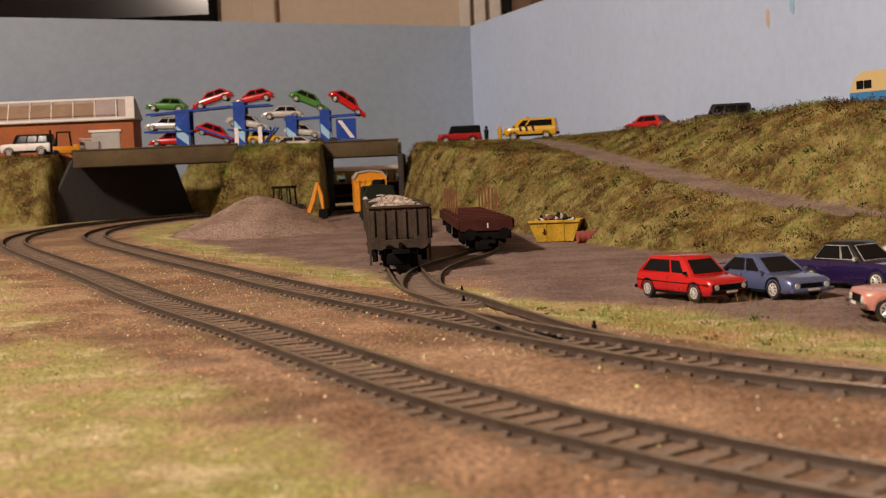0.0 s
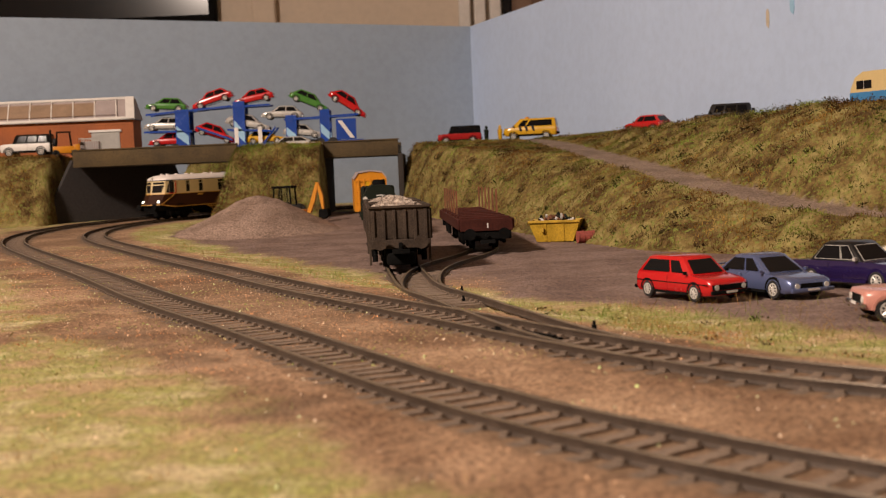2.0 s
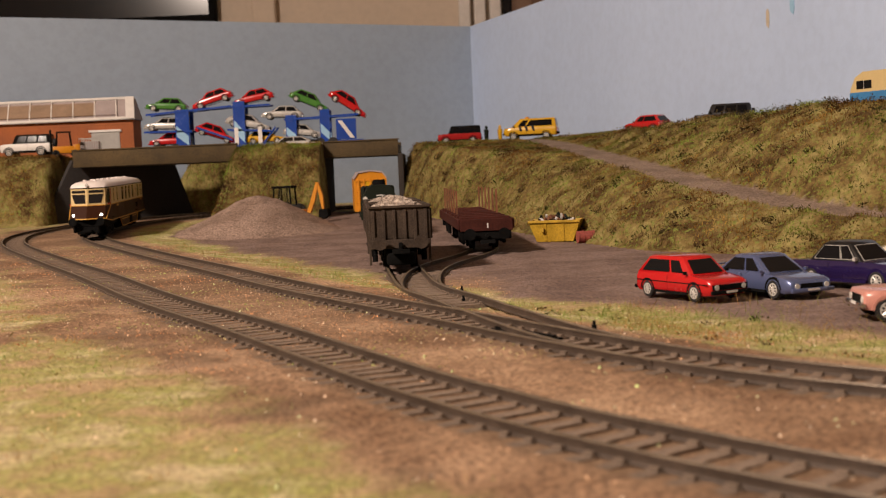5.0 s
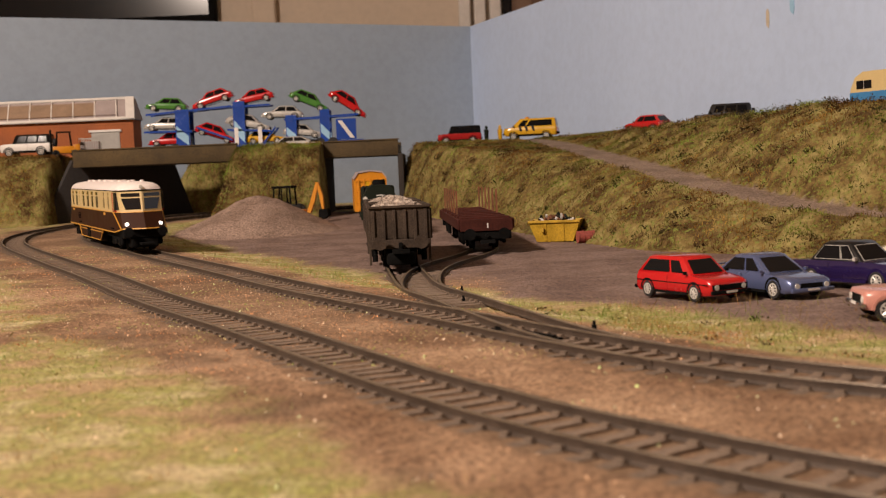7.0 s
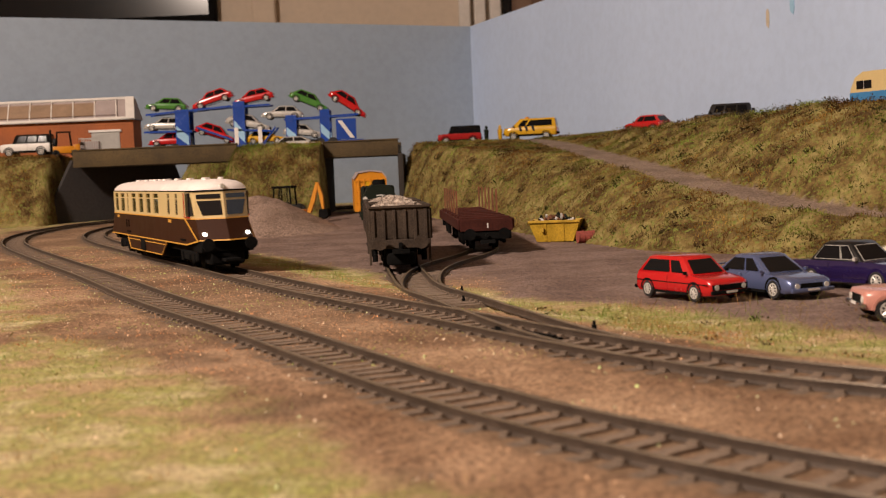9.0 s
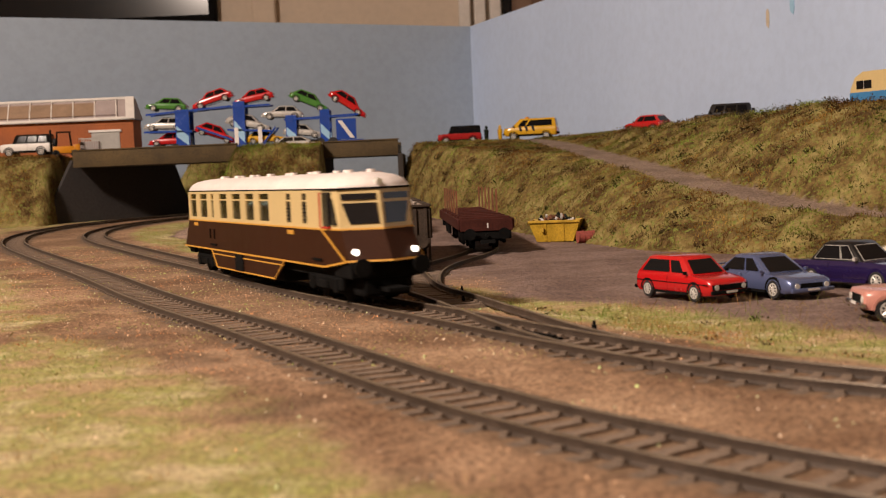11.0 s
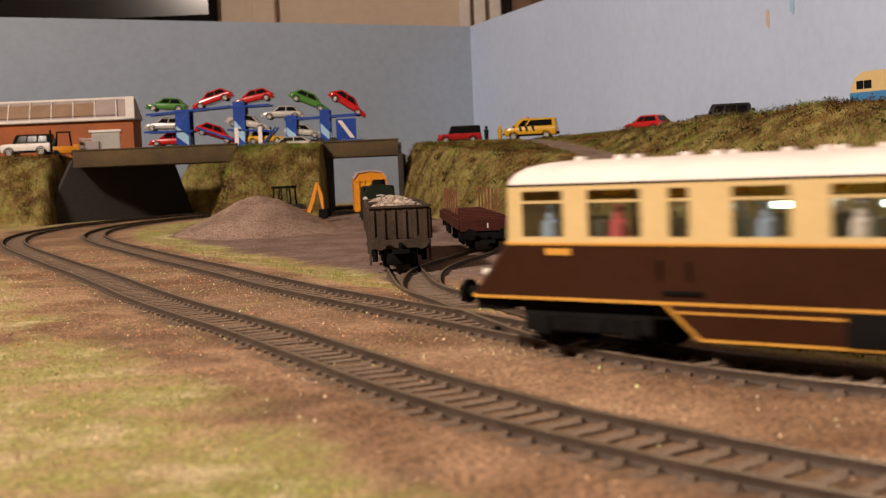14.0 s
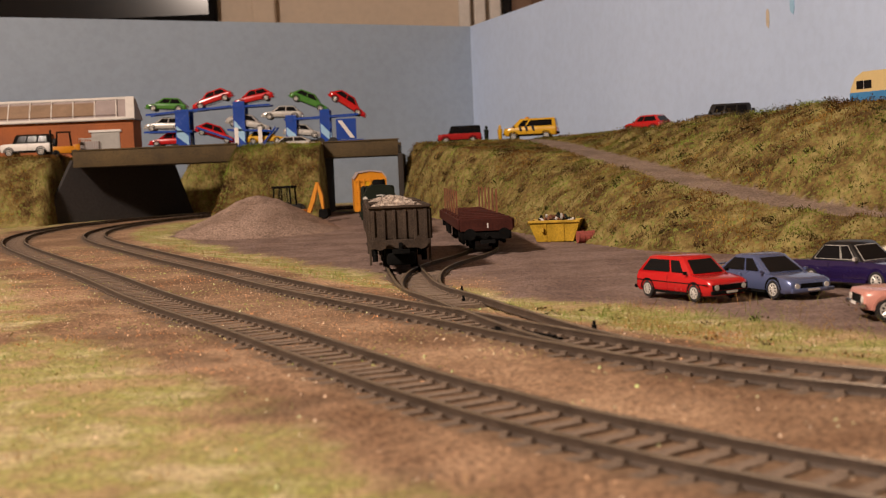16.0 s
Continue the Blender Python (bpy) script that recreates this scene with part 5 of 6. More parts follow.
def skip():
    t = thing("skip", "scuffed yellow skip heaped with scrap at the bank's foot", "skip")
    lo, hi, z1 = (0.0125, 0.0085), (0.0178, 0.0105), 0.0145
    ring = lambda a, z, k=0.0: [(-a[0] + k, -a[1] + k, z), (a[0] - k, -a[1] + k, z), (a[0] - k, a[1] - k, z), (-a[0] + k, a[1] - k, z)]
    part("body", loft(bmesh.new(), [ring(lo, 0), ring(hi, z1), ring(hi, z1, 0.0008), ring(lo, 0.001, 0.0008)]), "skip", t)
    for s in (-1, 1):
        part("rim", boxed(-hi[0], hi[0], min(s * hi[1], s * (hi[1] + 0.001)), max(s * hi[1], s * (hi[1] + 0.001)), z1 - 0.0016, z1 + 0.0002, 0.0002), "skip", t)
        part("lifting_lug", boxed(-0.009, -0.007, min(s * hi[1], s * (hi[1] + 0.002)), max(s * hi[1], s * (hi[1] + 0.002)), 0.007, 0.0095), "skip", t)
        for x in (-0.006, 0.006):
            bm = bmesh.new()
            quad(bm, [(x - 0.0007, s * lo[1], 0.0005), (x + 0.0007, s * lo[1], 0.0005), (x + 0.0007, s * hi[1], z1 - 0.001), (x - 0.0007, s * hi[1], z1 - 0.001)], 0.0004, (0, s, 0))
            part("side_rib", bm, "skip", t)
    t.matrix_world = Matrix.Translation((0.0785, 0.845, land(0.0785, 0.845))) @ pose(0, 0, 0, 0, 0, -14)
    sc = thing("scrap_pile", "tangled rusty and pale scrap metal heaped in the skip", "scrap")
    for i in range(46):
        bm = boxed(-random.uniform(0.002, 0.005), random.uniform(0.002, 0.005), -0.0007, 0.0007, -0.0006, 0.0006)
        o = part("scrap_piece", bm, random.choice(("rust", "rust", "wagon", "panel", "white", "black", "olive")), sc)
        u, v = random.uniform(-0.8, 0.8), random.uniform(-0.8, 0.8)
        o.matrix_basis = pose(u * 0.0165, v * 0.009, 0.012 + 0.0055 * (1 - u * u) * random.random(), random.uniform(-50, 50), random.uniform(-60, 60), random.uniform(0, 180))
    bm = boxed(-0.0145, 0.0145, -0.0085, 0.0085, 0.006, 0.0122)
    part("rubble", bm, "rust", sc)
    sc.matrix_world = t.matrix_world.copy()


skip()
t = thing("oil_drum", "dull red oil drum lying at the bank's foot", "drum")
bm = bmesh.new()
cyl(bm, (-0.0055, 0, 0.0038), (0.0055, 0, 0.0038), 0.0038, 18)
part("shell", bm, "drum", t, "", 40)
for x in (-0.0054, -0.0018, 0.0018, 0.0054):
    bm = bmesh.new()
    cyl(bm, (x - 0.0003, 0, 0.0038), (x + 0.0003, 0, 0.0038), 0.0041, 18)
    part("hoop", bm, "drum", t)
t.matrix_world = Matrix.Translation((0.0955, 0.82, land(0.0955, 0.82))) @ pose(0, 0, 0, 0, 0, 10)


# ---- point parts between the tracks ----
for x, y in ((0.0075, 0.535), (0.0068, 0.456), (0.0435, 0.36)):
    t = thing("point_peg", "small dark peg standing beside the points", "peg", "pegs by the points")
    part("stem", boxed(-0.0004, 0.0004, -0.0004, 0.0004, -0.001, 0.0004, 0.0001), "black", t)
    part("foot", boxed(-0.0007, 0.0007, -0.0007, 0.0007, -0.003, -0.0008), "black", t)
    t.matrix_world = Matrix.Translation((x, y, land_z(x, y) + 0.002))
t = thing("point_motor_cover", "dark flat tie-bar cover lying between the rails", "track cover")
part("plate", boxed(-0.0022, 0.0022, -0.016, 0.016, -0.0012, 0.0, 0.0003), "black", t)
part("rib", boxed(-0.0007, 0.0007, -0.015, 0.015, 0.0, 0.0006), "black", t)
t.matrix_world = Matrix.Translation((0.0225, 0.352, -0.0012)) @ pose(0, 0, 0, 0, 0, 30)

flake(0.8076, 0.177, 0.0026, 0.0095, "board", "bare brown patch where blue paint has chipped")
flake(0.847, 0.186, 0.0036, 0.0105, "paleblue", "brighter blue drip of paint on the backboard")

# ---- room behind ----
t = thing("television", "black-framed flat television on the far room wall", "television")
part("frame", boxed(-1.35, -0.55, 3.15, 3.195, 0.435, 1.0, 0.008), "black", t)
part("screen", boxed(-1.33, -0.566, 3.145, 3.152, 0.462, 0.98), "screen", t)
t = thing("curtain", "brown curtain hanging in folds beside a pale frame", "curtain")
bm = bmesh.new()
rows = [[(0.2 + i * 0.012, 3.14 + 0.012 * math.sin(i * 1.1) + 0.004 * math.sin(i * 2.7), z) for i in range(34)] for z in np.linspace(0.1, 1.5, 8)]
loft(bm, rows, False, False)
part("cloth", bm, "cloth", t, "", 80)
part("pole", cyl(bmesh.new(), (-0.1, 3.13, 1.5), (0.8, 3.13, 1.5), 0.012, 12), "black", t)
for x in (0.066, 0.105, 0.145):
    tagged(finish(boxed(x, x + 0.03, 3.17, 3.2, 0.0, 1.5, 0.004), "trim", "white"), "white moulded window trim", "trim", kind="structure")
tagged(finish(boxed(-0.46, -0.4, 3.16, 3.2, -0.5, 1.6, 0.006), "trim", "room"), "cream door frame upright", "trim", kind="structure")
tagged(finish(boxed(0.18, 0.215, 3.18, 3.199, 0.0, 1.5), "window_1", "screen"), "dark window gap beside the curtain", "window", kind="structure")


# ---- grass, chips and leaves ----
def strands(name, spots, length, width, material, label, lean=0.5):
    """Thin standing fibres, one triangle each, as one mesh."""
    p = np.array(spots)
    n = len(p)
    a = np.random.uniform(0, 2 * np.pi, n)
    ln = length * np.random.uniform(0.4, 1.3, n)
    w = width * np.random.uniform(0.7, 1.3, n)
    tip = p + np.stack([np.cos(a) * lean * ln * np.random.uniform(0, 1, n), np.sin(a) * lean * ln * np.random.uniform(0, 1, n), ln], 1)
    b = np.random.uniform(0, 2 * np.pi, n)
    off = np.stack([np.cos(b) * w, np.sin(b) * w, np.zeros(n)], 1)
    co = np.concatenate([p - off, p + off, tip], 1).reshape(-1, 3)
    me = bpy.data.meshes.new(name)
    me.from_pydata(co.tolist(), [], np.arange(3 * n).reshape(-1, 3).tolist())
    me.materials.append(M[material])
    ob = new(name, me)
    return tagged(ob, label, "grass", kind="stuff")


rng = np.random.default_rng(5)


def scatter(n, x0, x1, y0, y1, rule, near=0.0):
    out = []
    for _ in range(n):
        x, y = rng.uniform(x0, x1), rng.uniform(y0, y1)
        z = rule(x, y)
        if z is not None:
            out.append((x, y, z))
    return out


def on_verge(x, y):
    z, (yard, green, _) = ground_at(x, y)
    return z if rng.random() < (green * 0.9 - 0.05) * (1.0 if side_of(x, y)[0] < 0 else 0.0) else None


def on_bank(x, y):
    if not keep_bank(x, y, 1.0) or x < np.interp(y, TOE_Y, TOE_X):
        return None
    z, road = bank_z(x, y)
    return z - 0.0005 if road < 0.05 else None


strands("grass_verge", scatter(60000, -0.42, 0.24, 0.16, 1.25, on_verge), 0.0018, 0.00014, "grass", "short patchy green and straw static grass on the ground", 0.8)
strands("grass_bank", scatter(120000, -0.05, 0.42, 0.45, 1.6, on_bank), 0.0032, 0.00026, "straw", "long dry green-brown grass fibres on the embankment", 0.9)


def on_hump(f, x0, y1):
    return lambda x, y: (f(x, y)[0] - 0.0005) if f(x, y)[0] > rail_z(y) + 0.001 else None


strands("grass_mound", scatter(14000, -0.255, -0.128, 1.262, 1.362, on_hump(mound_z, 0, 0)), 0.004, 0.0003, "straw", "dry straw-coloured fibres on the mound", 0.9)
strands("grass_left", scatter(14000, -0.6, -0.39, 1.315, 1.45, on_hump(left_z, 0, 0)), 0.004, 0.0003, "straw", "dry green and straw fibres beside the bridge", 0.9)
strands("grass_rear", scatter(6000, -0.32, -0.19, 1.535, 1.6, on_hump(rear_z, 0, 0)), 0.004, 0.0003, "straw", "brown fibres on the shaded slope", 0.9)


def clumps(name, spots, size, per, material, label, flat=0.6, leaf=(0.12, 0.3)):
    bm_v, bm_f = [], []
    for x, y, z in spots:
        for _ in range(per):
            c = np.array((x, y, z)) + rng.normal(0, 1, 3) * size * np.array((1, 1, flat))
            r = size * rng.uniform(*leaf)
            v = c + rng.normal(0, 1, (3, 3)) * r
            i = len(bm_v)
            bm_v += v.tolist()
            bm_f.append((i, i + 1, i + 2))
    me = bpy.data.meshes.new(name)
    me.from_pydata(bm_v, [], bm_f)
    me.materials.append(M[material])
    return tagged(new(name, me), label, "foliage", kind="stuff")


def crest(x, y):
    xr = float(np.interp(y, ROAD_Y, ROAD_X)) + 0.0165
    w = x - xr
    if not 0.055 < w < 0.1:
        return None
    return bank_z(x, y)[0] + 0.0015 if spec(x * 30, y * 30, 31) > -0.1 else None


def anywhere(x, y):
    z = on_bank(x, y)
    return None if z is None else z + 0.0006


clumps("flock_bank", scatter(30000, -0.05, 0.42, 0.5, 1.6, anywhere), 0.0021, 10, "straw", "matted straw and green flock over the embankment", 0.45)
clumps("flock_mound", scatter(2200, -0.255, -0.128, 1.262, 1.362, on_hump(mound_z, 0, 0)), 0.0018, 7, "straw", "matted straw-coloured flock on the mound", 0.45)
clumps("flock_left", scatter(3000, -0.6, -0.39, 1.305, 1.45, on_hump(left_z, 0, 0)), 0.0018, 7, "straw", "matted green and straw flock beside the bridge", 0.45)
clumps("flock_rear", scatter(1500, -0.35, -0.18, 1.53, 1.6, on_hump(rear_z, 0, 0)), 0.0018, 7, "straw", "matted brown flock on the shaded slope", 0.45)
clumps("leaf_scatter_bank", scatter(520, -0.05, 0.36, 0.5, 1.5, anywhere), 0.0023, 40, "leaf", "dark brown-green leaf tufts on the embankment", 0.5, (0.2, 0.45))
clumps("leaf_scatter_crest", scatter(9000, 0.15, 0.42, 0.6, 1.3, crest), 0.0026, 9, "leaf", "dark low scrub along the crest of the bank")
clumps("leaf_scatter_mound", scatter(900, -0.255, -0.128, 1.262, 1.362, lambda x, y: on_hump(mound_z, 0, 0)(x, y) if spec(x * 40, y * 40, 7) > 0.25 else None), 0.0016, 6, "leaf", "brown leaf litter on the mound")
clumps("leaf_scatter_left", scatter(1500, -0.6, -0.39, 1.315, 1.45, lambda x, y: on_hump(left_z, 0, 0)(x, y) if spec(x * 40, y * 40, 7) > 0.1 else None), 0.0018, 6, "leaf", "brown leaf litter beside the bridge")


def in_front(x, y):
    z, (yard, green, _) = ground_at(x, y)
    return z if side_of(x, y)[0] > 0.09 and rng.random() < green else None


strands("grass_front", scatter(26000, -0.42, 0.06, 0.17, 0.75, in_front), 0.0014, 0.00012, "grass", "short pale green static grass in front of the tracks", 1.2)


def by_cars(x, y):
    z, (yard, green, _) = ground_at(x, y)
    return z + 0.0002 if side_of(x, y)[0] < -0.026 and rng.random() < 0.25 + green else None


clumps("leaf_scatter_verge", scatter(46, 0.03, 0.2, 0.3, 0.47, by_cars), 0.0011, 26, "leaf", "dark leaf tufts on the verge by the parked cars", 0.5, (0.2, 0.45))
strands("grass_wisps", scatter(2200, 0.05, 0.2, 0.34, 0.452, by_cars), 0.0045, 0.00011, "grass", "long pale wisps of grass round the parked cars", 1.6)


def on_soil(x, y):
    z, (yard, green, _) = ground_at(x, y)
    return z + 0.0001 if rng.random() > yard else None


def stones(name, spots, size, material, label):
    bv, bf = [], []
    base = np.array(((1, 0, -0.5), (-0.6, 0.9, -0.5), (-0.5, -0.9, -0.4), (0.2, 0.1, 0.8)))
    for p in spots:
        a = rng.uniform(0, 6.28)
        c, s = math.cos(a), math.sin(a)
        q = base * size * rng.uniform(0.4, 1.3)
        q = q + rng.normal(0, size * 0.15, (4, 3))
        v = np.stack([q[:, 0] * c - q[:, 1] * s, q[:, 0] * s + q[:, 1] * c, q[:, 2]], 1) + np.array(p)
        i = len(bv)
        bv += v.tolist()
        bf += [(i, i + 2, i + 1), (i, i + 1, i + 3), (i + 1, i + 2, i + 3), (i + 2, i, i + 3)]
    me = bpy.data.meshes.new(name)
    me.from_pydata(bv, [], bf)
    me.materials.append(M[material])
    return tagged(new(name, me), label, "ballast", kind="stuff")


stones("ballast_chips", scatter(26000, -0.3, 0.2, 0.3, 0.95, on_soil), 0.00038, "stone", "fine brown ballast chips scattered round the tracks")
stones("pale_chips", scatter(2600, -0.32, 0.2, 0.16, 0.95, on_soil), 0.00042, "chip", "scattered pale stone chips catching the light")


# ---- railcar ----
def railcar():
    t = thing("railcar", "chocolate and cream streamlined railcar with a white roof and lit lamps", "railcar")
    h = 0.0163
    zb, zw, zc, zt = 0.0125, 0.0263, 0.0402, 0.0462
    XR, XF, XC, XN = -0.1125, 0.0967, 0.1087, 0.1163
    # plan of the body at the waist: nose at the front, blunter tail
    def plan(z):
        low = (zw - z) / (zw - zb) if z < zw else 0.0
        up = (z - zw) / (zc - zw) if z > zw else 0.0
        n, c = XN - 0.0012 + 0.0072 * low - 0.0028 * up, XC - 0.0003 + 0.0078 * low - 0.002 * up
        r = XR - 0.0115 * low + 0.001 * up
        w = h - 0.0004 * up
        return [(r - 0.002, 0), (r, -0.0125), (r + 0.0035, -w), (XF, -w), (c, -0.0138), (n, 0), (c, 0.0138), (XF, w), (r + 0.0035, w), (r, 0.0125)]
    def band(z0, z1, grow=0.0):
        # the front's lower edge sits higher than the sides'
        return [[(x + (grow if x > 0 else -grow), y + (grow if y > 0 else -grow if y < 0 else 0), z + (0.0026 if z < zb + 0.001 and 4 <= k <= 6 else 0)) for k, (x, y) in enumerate(plan(z))] for z in (z0, z1)]
    lower = part("lower_body", loft(bmesh.new(), band(zb, zw)), "choc", t, "chocolate brown lower body", 20)
    # upper body: a shell with window openings, a solid cab nose and tail
    z0, z1 = 0.0279, 0.0391
    WIN = ((-0.1047, -0.0926), (-0.0855, -0.071), (-0.048, -0.0345), (-0.0257, -0.0119), (-0.0036, 0.0092), (0.0172, 0.0312))
    SLOT = ((-0.0637, -0.0585), (0.0545, 0.0603), (0.074, 0.0794))
    bm = bmesh.new()
    holes = sorted(WIN + SLOT)
    xa, xb = XR + 0.0035, XF
    for s in (-1, 1):
        ys = sorted((s * (h - 0.0009), s * h))
        box(bm, xa, xb, *ys, zw, z0)
        box(bm, xa, xb, *ys, z1, zc)
        ends = [xa] + [v for q in holes for v in q] + [xb]
        for k in range(0, len(ends), 2):
            box(bm, ends[k], ends[k + 1], *ys, z0, z1)
    loft(bm, [[p for p in r if p[0] > XF - 0.001] for r in band(zw, zc)])
    loft(bm, [[p for p in r if p[0] < XR + 0.006] for r in band(zw, zc)])
    upper = part("upper_body", bm, "cream", t, "cream upper body")
    for x in (-0.0435, -0.0165):
        part("saloon_lamp", boxed(x - 0.0035, x + 0.0035, -0.0016, 0.0016, zc - 0.0066, zc - 0.0054, 0.0004), "saloon", upper, "small glowing white saloon lamp")
    part("saloon_ceiling", boxed(XR + 0.004, XF, -h + 0.001, h - 0.001, zc - 0.0008, zc - 0.0002), "panel", upper)
    part("partition", boxed(0.0445, 0.0455, -h + 0.001, h - 0.001, zw, zc), "choc", upper)
    for k, x in enumerate(np.arange(-0.1, 0.04, 0.0165)):
        for s in (-1, 1):
            part("seat", boxed(x - 0.001, x + 0.001, *sorted((s * 0.0035, s * 0.0145)), zw, zw + 0.0055, 0.0004), "seat", upper)
    for x, s, mt in ((-0.0985, -1, "figblue"), (-0.079, -1, "figred"), (-0.0415, -1, "figblue"), (-0.0205, -1, "figpale"), (-0.0005, -1, "figred"), (-0.06, 1, "figpale"), (-0.03, 1, "figblue"), (0.0125, 1, "figred"), (0.022, -1, "seat")):
        bm = bmesh.new()
        cyl(bm, (x, s * 0.0126, zw), (x, s * 0.0126, zw + 0.005), 0.0026, 12, 0.0022)
        cyl(bm, (x, s * 0.0126, zw + 0.005), (x, s * 0.0126, zw + 0.006), 0.0022, 12, 0.0012)
        cyl(bm, (x, s * 0.0126, zw + 0.006), (x, s * 0.0126, zw + 0.009), 0.0015, 12, 0.0012)
        part("seated_figurine", bm, mt, upper, "", 50)
    part("waist_line", loft(bmesh.new(), band(zw - 0.0004, zw + 0.0002, 0.00022)), "gold", lower, "thin yellow waist line")
    part("bottom_line", loft(bmesh.new(), band(zb - 0.0001, zb + 0.0006, 0.00022)), "gold", lower, "thin yellow bottom line")
    part("gutter", loft(bmesh.new(), band(zc - 0.0002, zc + 0.0006, 0.00035)), "black", t, "black gutter line")
    # roof: shrinking rings
    rings = []
    for u, z in ((1.0, zc + 0.0006), (0.985, zc + 0.0016), (0.9, zc + 0.0034), (0.75, zc + 0.0048), (0.5, zc + 0.0057), (0.2, zt + 0.0001)):
        pl = plan(zc)
        inset = (1 - u) * h
        rings.append([(x - (inset * 1.25 if x > 0 else -inset * 1.0), y * u, z) for x, y in pl])
    roof = part("roof", loft(bmesh.new(), rings), "roof", t, "white domed roof", 50)
    for i, x in enumerate((-0.098, -0.083, -0.068, -0.057, -0.042, -0.031, -0.02, -0.004, 0.006, 0.028, 0.036, 0.058, 0.078, 0.094)):
        for s in ((-1, 1) if i % 2 else (0.25,)):
            bm = bmesh.new()
            cyl(bm, (x, s * 0.0042, zt - 0.0014), (x, s * 0.0042, zt + 0.001), 0.0018, 12, 0.0015)
            part("ventilator", bm, "roof", roof, "small white roof ventilator", 40)
    bm = bmesh.new()
    cyl(bm, (XN - 0.007, 0, zc + 0.0028), (XN - 0.0035, 0, zc + 0.0024), 0.0012, 10)
    part("marker_lamp", bm, "lens", roof, "small pale lamp at the roof's front")
    # side windows, with a bar across
    for s in (-1, 1):
        y0, y1 = sorted((s * (h - 0.0006), s * (h - 0.0004)))
        zbar = 0.0361
        for a, b in WIN + SLOT:
            w = part("window", boxed(a, b, y0, y1, z0, zbar), "pane" if a < 0.05 else "clear", upper, "clear glazed saloon window" if a < 0.05 else "dark barred window")
            w.visible_shadow = False
            part("window_bar", boxed(a, b, *sorted((s * (h - 0.0008), s * (h + 0.0001))), zbar, zbar + 0.0006), "cream", w)
            o = part("top_light", boxed(a, b, y0, y1, zbar + 0.0006, z1), "amber" if a < 0.05 else "clear", w, "amber-tinted upper pane" if a < 0.05 else "")
            o.visible_shadow = False
            if a > 0.05:
                for k in range(1, 6):
                    zz = z0 + (zbar - z0) * k / 6
                    part("grille_bar", boxed(a, b, *sorted((s * (h - 0.0004), s * (h - 0.0001))), zz - 0.0002, zz + 0.0002), "black", w)
        part("cab_door", boxed(0.0962 - 0.001, 0.1025, *sorted((s * (h - 0.0035), s * (h - 0.0001))), 0.0272, 0.0395, 0.0003), "clear", upper, "dark cab door window")
        part("door_sill", boxed(0.0952, 0.1025, *sorted((s * (h - 0.0035), s * (h + 0.0001))), 0.0265, 0.0273), "red", upper, "thin red door edge")
        part("door_jamb", boxed(0.0942, 0.0952, *sorted((s * (h - 0.001), s * (h + 0.0003))), 0.027, 0.0395), "red", upper, "thin red door edge")
        # livery lines running down to the buffers, and skirts
        bm = bmesh.new()
        pa, pb = Vector((0.0955, s * (h + 0.00015), zw - 0.0003)), Vector((0.1145, s * (h - 0.0014), zb + 0.0026))
        quad(bm, [pa, pa + Vector((0.0011, 0, 0)), pb + Vector((0.0011, 0, 0)), pb], 0.0003, (0, s, 0))
        part("livery_line", bm, "gold", lower)
        bm = bmesh.new()
        y = s * (h - 0.0009)
        prof = [(-0.066, zb + 0.0003), (-0.0565, 0.0044), (0.0348, 0.0044), (0.049, zb + 0.0003)]
        prism(bm, prof, *sorted((y, y + s * 0.0009)))
        sk = part("skirt", bm, "choc", t, "brown valance skirt with yellow edge")
        yy = sorted((y + s * 0.0008, y + s * 0.0011))
        part("skirt_line", boxed(-0.0565, 0.0348, *yy, 0.0044, 0.005), "gold", sk)
        part("skirt_line", boxed(-0.0625, 0.0475, *yy, 0.0105, 0.011), "gold", sk)
        for (xa, za), (xb, zb2) in (((-0.066, 0.0127), (-0.0565, 0.0044)), ((0.049, 0.0127), (0.0348, 0.0044))):
            bm = bmesh.new()
            quad(bm, [(xa, yy[0] if s < 0 else yy[1], za), (xa + 0.0009, yy[0] if s < 0 else yy[1], za), (xb + 0.0009, yy[0] if s < 0 else yy[1], zb2), (xb, yy[0] if s < 0 else yy[1], zb2)], 0.0002, (0, s, 0))
            part("skirt_line", bm, "gold", sk)
        part("fuel_box", boxed(-0.0228, -0.0103, *sorted((y, y + s * 0.0016)), 0.005, 0.0122, 0.0003), "black", t)
        for xa in (-0.098, 0.0555):
            part("number_plate", boxed(xa, xa + 0.0075, *sorted((s * h, s * (h + 0.0003))), 0.0235, 0.0251), "gold", lower, "small plain yellow plate")
        for xa in (-0.0665, -0.059):
            part("grab_rail", boxed(xa, xa + 0.0004, *sorted((s * h, s * (h + 0.0006))), 0.018, 0.0225), "black", lower)
        for xa in (-0.0655, 0.085):
            part("footstep", boxed(xa, xa + 0.01, *sorted((s * (h - 0.0004), s * (h + 0.0007))), 0.0148, 0.0156), "black", lower)
        # raked screens of the nose
        for end in (1, -1):
            c0, n0, c1, n1 = plan(0.0277)[4 if end > 0 else 1], plan(0.0277)[5 if end > 0 else 0], plan(0.0392)[4 if end > 0 else 1], plan(0.0392)[5 if end > 0 else 0]
            P = lambda u, v: Vector((c0[0] + (n0[0] - c0[0]) * u, -s * (-1) * 0 + s * abs(c0[1]) * (1 - u), 0.0277)) * (1 - v) + Vector((c1[0] + (n1[0] - c1[0]) * u, s * abs(c1[1]) * (1 - u), 0.0392)) * v
            nrm = (end * 1.0, s * 0.5, 0.15)
            bm = bmesh.new()
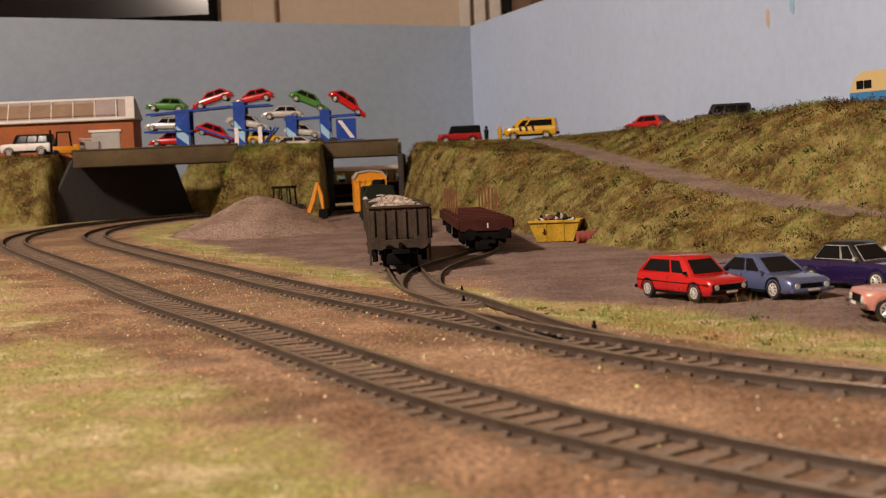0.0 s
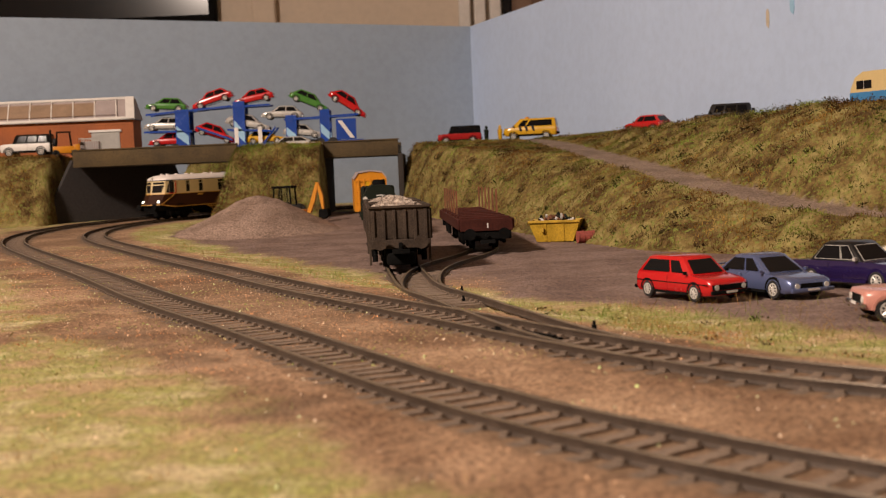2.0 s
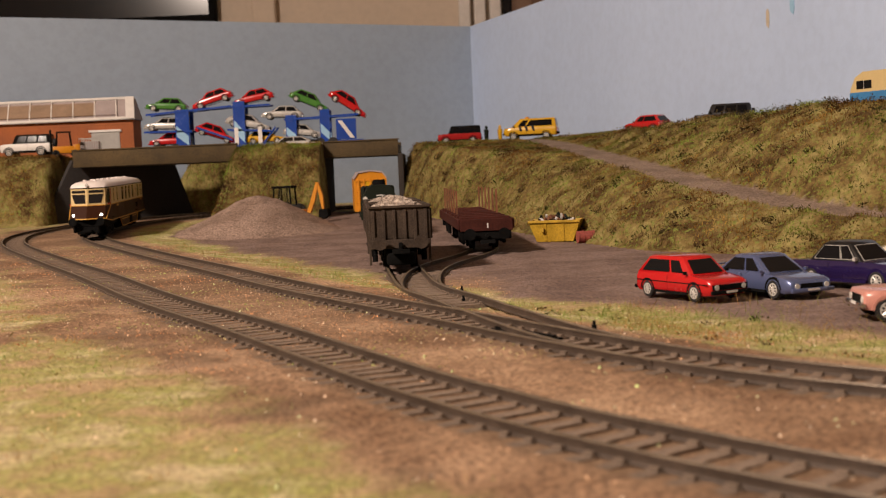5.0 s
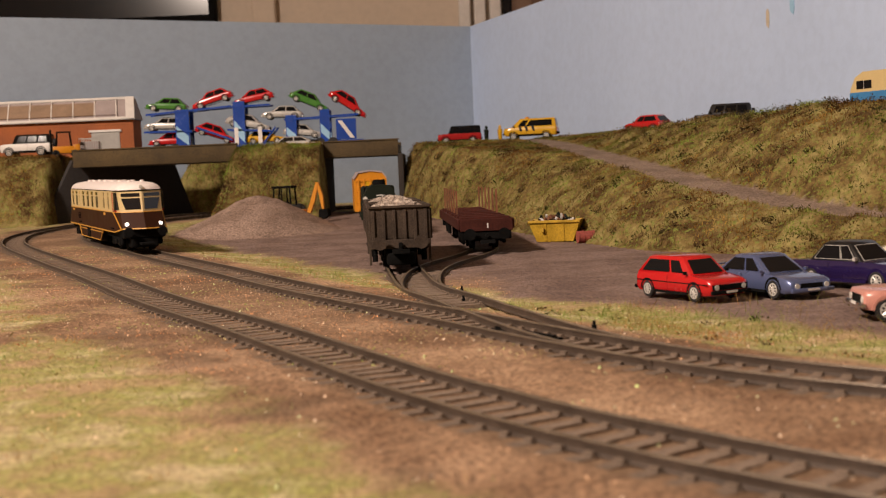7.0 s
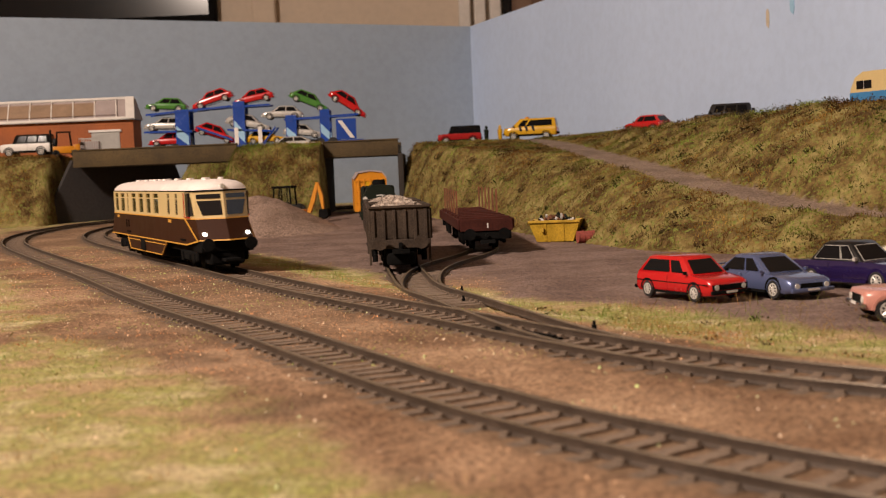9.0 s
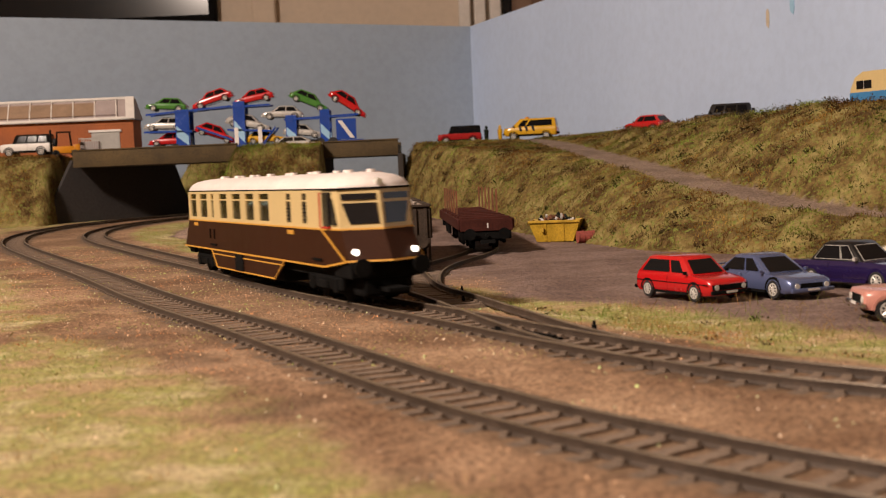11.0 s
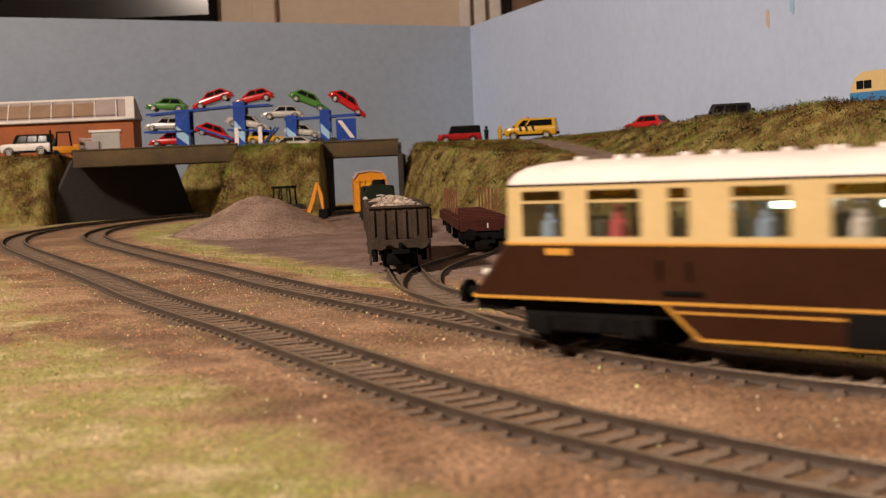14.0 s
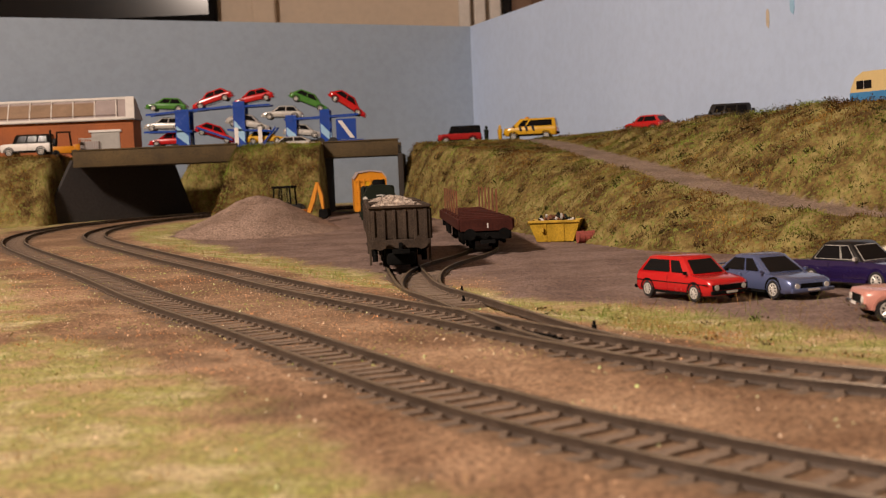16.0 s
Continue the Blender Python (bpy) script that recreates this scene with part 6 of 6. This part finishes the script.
            quad(bm, [P(0.24, 0.02), P(0.92, 0.02), P(0.9, 0.66), P(0.08, 0.66)], 0.0003, nrm)
            part("windscreen", bm, "clear", upper, "dark raked windscreen pane")
            bm = bmesh.new()
            quad(bm, [P(0.08, 0.76), P(0.9, 0.76), P(0.9, 0.95), P(0.08, 0.95)], 0.0003, nrm)
            part("windscreen", bm, "clear", upper)
        bm = bmesh.new()
        quad(bm, [(0.1036, s * (h - 0.0012), 0.0278), (0.1066, s * (h - 0.0019), 0.0278), (0.1036, s * (h - 0.0012), 0.0372)], 0.0004, (0.3, s, 0))
        part("quarter_window", bm, "clear", upper)
        for end, x, z, mt in ((1, 0.1155, 0.0183, "lamp"), (-1, -0.1205, 0.0183, "lens")):
            bm = bmesh.new()
            cyl(bm, (x - end * 0.004, s * 0.0111, z), (x + end * 0.0008, s * 0.0111, z), 0.0011, 14)
            part("headlamp", bm, mt, t, "bright white round headlamp" if end > 0 else "unlit round lamp", 40)
            bm = bmesh.new()
            cyl(bm, (x - end * 0.003, s * 0.0111, 0.0132), (x + end * 0.0055, s * 0.0111, 0.0132), 0.0016, 12)
            cyl(bm, (x + end * 0.0055, s * 0.0111, 0.0132), (x + end * 0.0068, s * 0.0111, 0.0132), 0.0032, 16)
            part("buffer", bm, "black", t, "", 40)
    part("floor_pan", boxed(-0.108, 0.112, -0.0128, 0.0128, 0.0085, zb + 0.0002), "black", t)
    part("buffer_beam", boxed(0.1, 0.117, -0.0138, 0.0138, 0.009, 0.0148, 0.0006), "black", t)
    part("buffer_beam", boxed(-0.122, -0.112, -0.0138, 0.0138, 0.009, 0.0126, 0.0006), "black", t)
    for x in (-0.0885, 0.0885):
        for s in (-1, 1):
            bm = boxed(x - 0.0185, x + 0.0185, s * 0.0128 - 0.001, s * 0.0128 + 0.001, 0.0042, 0.0092, 0.0008)
            for u in (-0.0125, 0.0125):
                box(bm, x + u - 0.0022, x + u + 0.0022, s * 0.0128 - 0.0016, s * 0.0128 + 0.0016, 0.0035, 0.0085, 0.0004)
            box(bm, x - 0.005, x + 0.005, s * 0.0128 - 0.0018, s * 0.0128 + 0.0018, 0.0045, 0.0075, 0.0004)
            part("bogie_frame", bm, "black", t)
        bogie_wheels(t, (x - 0.0125, x + 0.0125), r=0.006)
    bm = boxed(0.117, 0.127, -0.0042, 0.0042, 0.0045, 0.0062, 0.0004)
    part("coupling", bm, "black", t)
    bm = boxed(0.1, 0.1165, -0.009, 0.009, 0.0025, 0.0095, 0.001)
    part("guard_iron", bm, "black", t)
    part("engine_box", boxed(-0.05, 0.035, -0.012, 0.012, 0.003, 0.0095, 0.001), "black", t)
    return t


the_railcar = railcar()
TRAVEL = ((0, 1.727), (0.5, 1.6855), (1, 1.6441), (1.5, 1.6034), (2, 1.5622), (2.5, 1.521), (3, 1.4781), (3.5, 1.4329), (4.1, 1.3746), (4.6, 1.3245), (5.2, 1.2625), (5.8, 1.1985), (6.3, 1.1443), (6.5, 1.1227), (7, 1.0683), (7.5, 1.0156), (8, 0.9642), (8.5, 0.9123), (9, 0.8585), (9.5, 0.8045), (10, 0.7505), (10.5, 0.696), (11, 0.6415), (11.5, 0.5863), (12, 0.5288), (12.5, 0.4714), (13, 0.4148), (13.5, 0.3555), (14, 0.2965), (14.5, 0.2393), (15, 0.177), (15.5, 0.115), (16, 0.053))
T0, TS = [a for a, _ in TRAVEL], [b for _, b in TRAVEL]


def railcar_at(t):
    s = float(np.interp(t, T0, TS))
    f, r = on_line(max(s, 0.0)), on_line(s + 0.177)
    if s < 0.0:
        f = (f[0] - math.cos(f[2]) * s * -1, f[1] - math.sin(f[2]) * s * -1, 0)
    fz, rz = rail_z(f[1]), rail_z(r[1])
    d = Vector((f[0] - r[0], f[1] - r[1], fz - rz))
    mid = Vector(((f[0] + r[0]) / 2, (f[1] + r[1]) / 2, (fz + rz) / 2 + 0.0005))
    return Matrix.Translation(mid) @ pose(0, 0, 0, 0, -math.degrees(math.asin(d.z / d.length)), math.degrees(math.atan2(d.y, d.x)))


def motions():
    walk(the_railcar, [(t, railcar_at(t)) for t in T0])


motions()
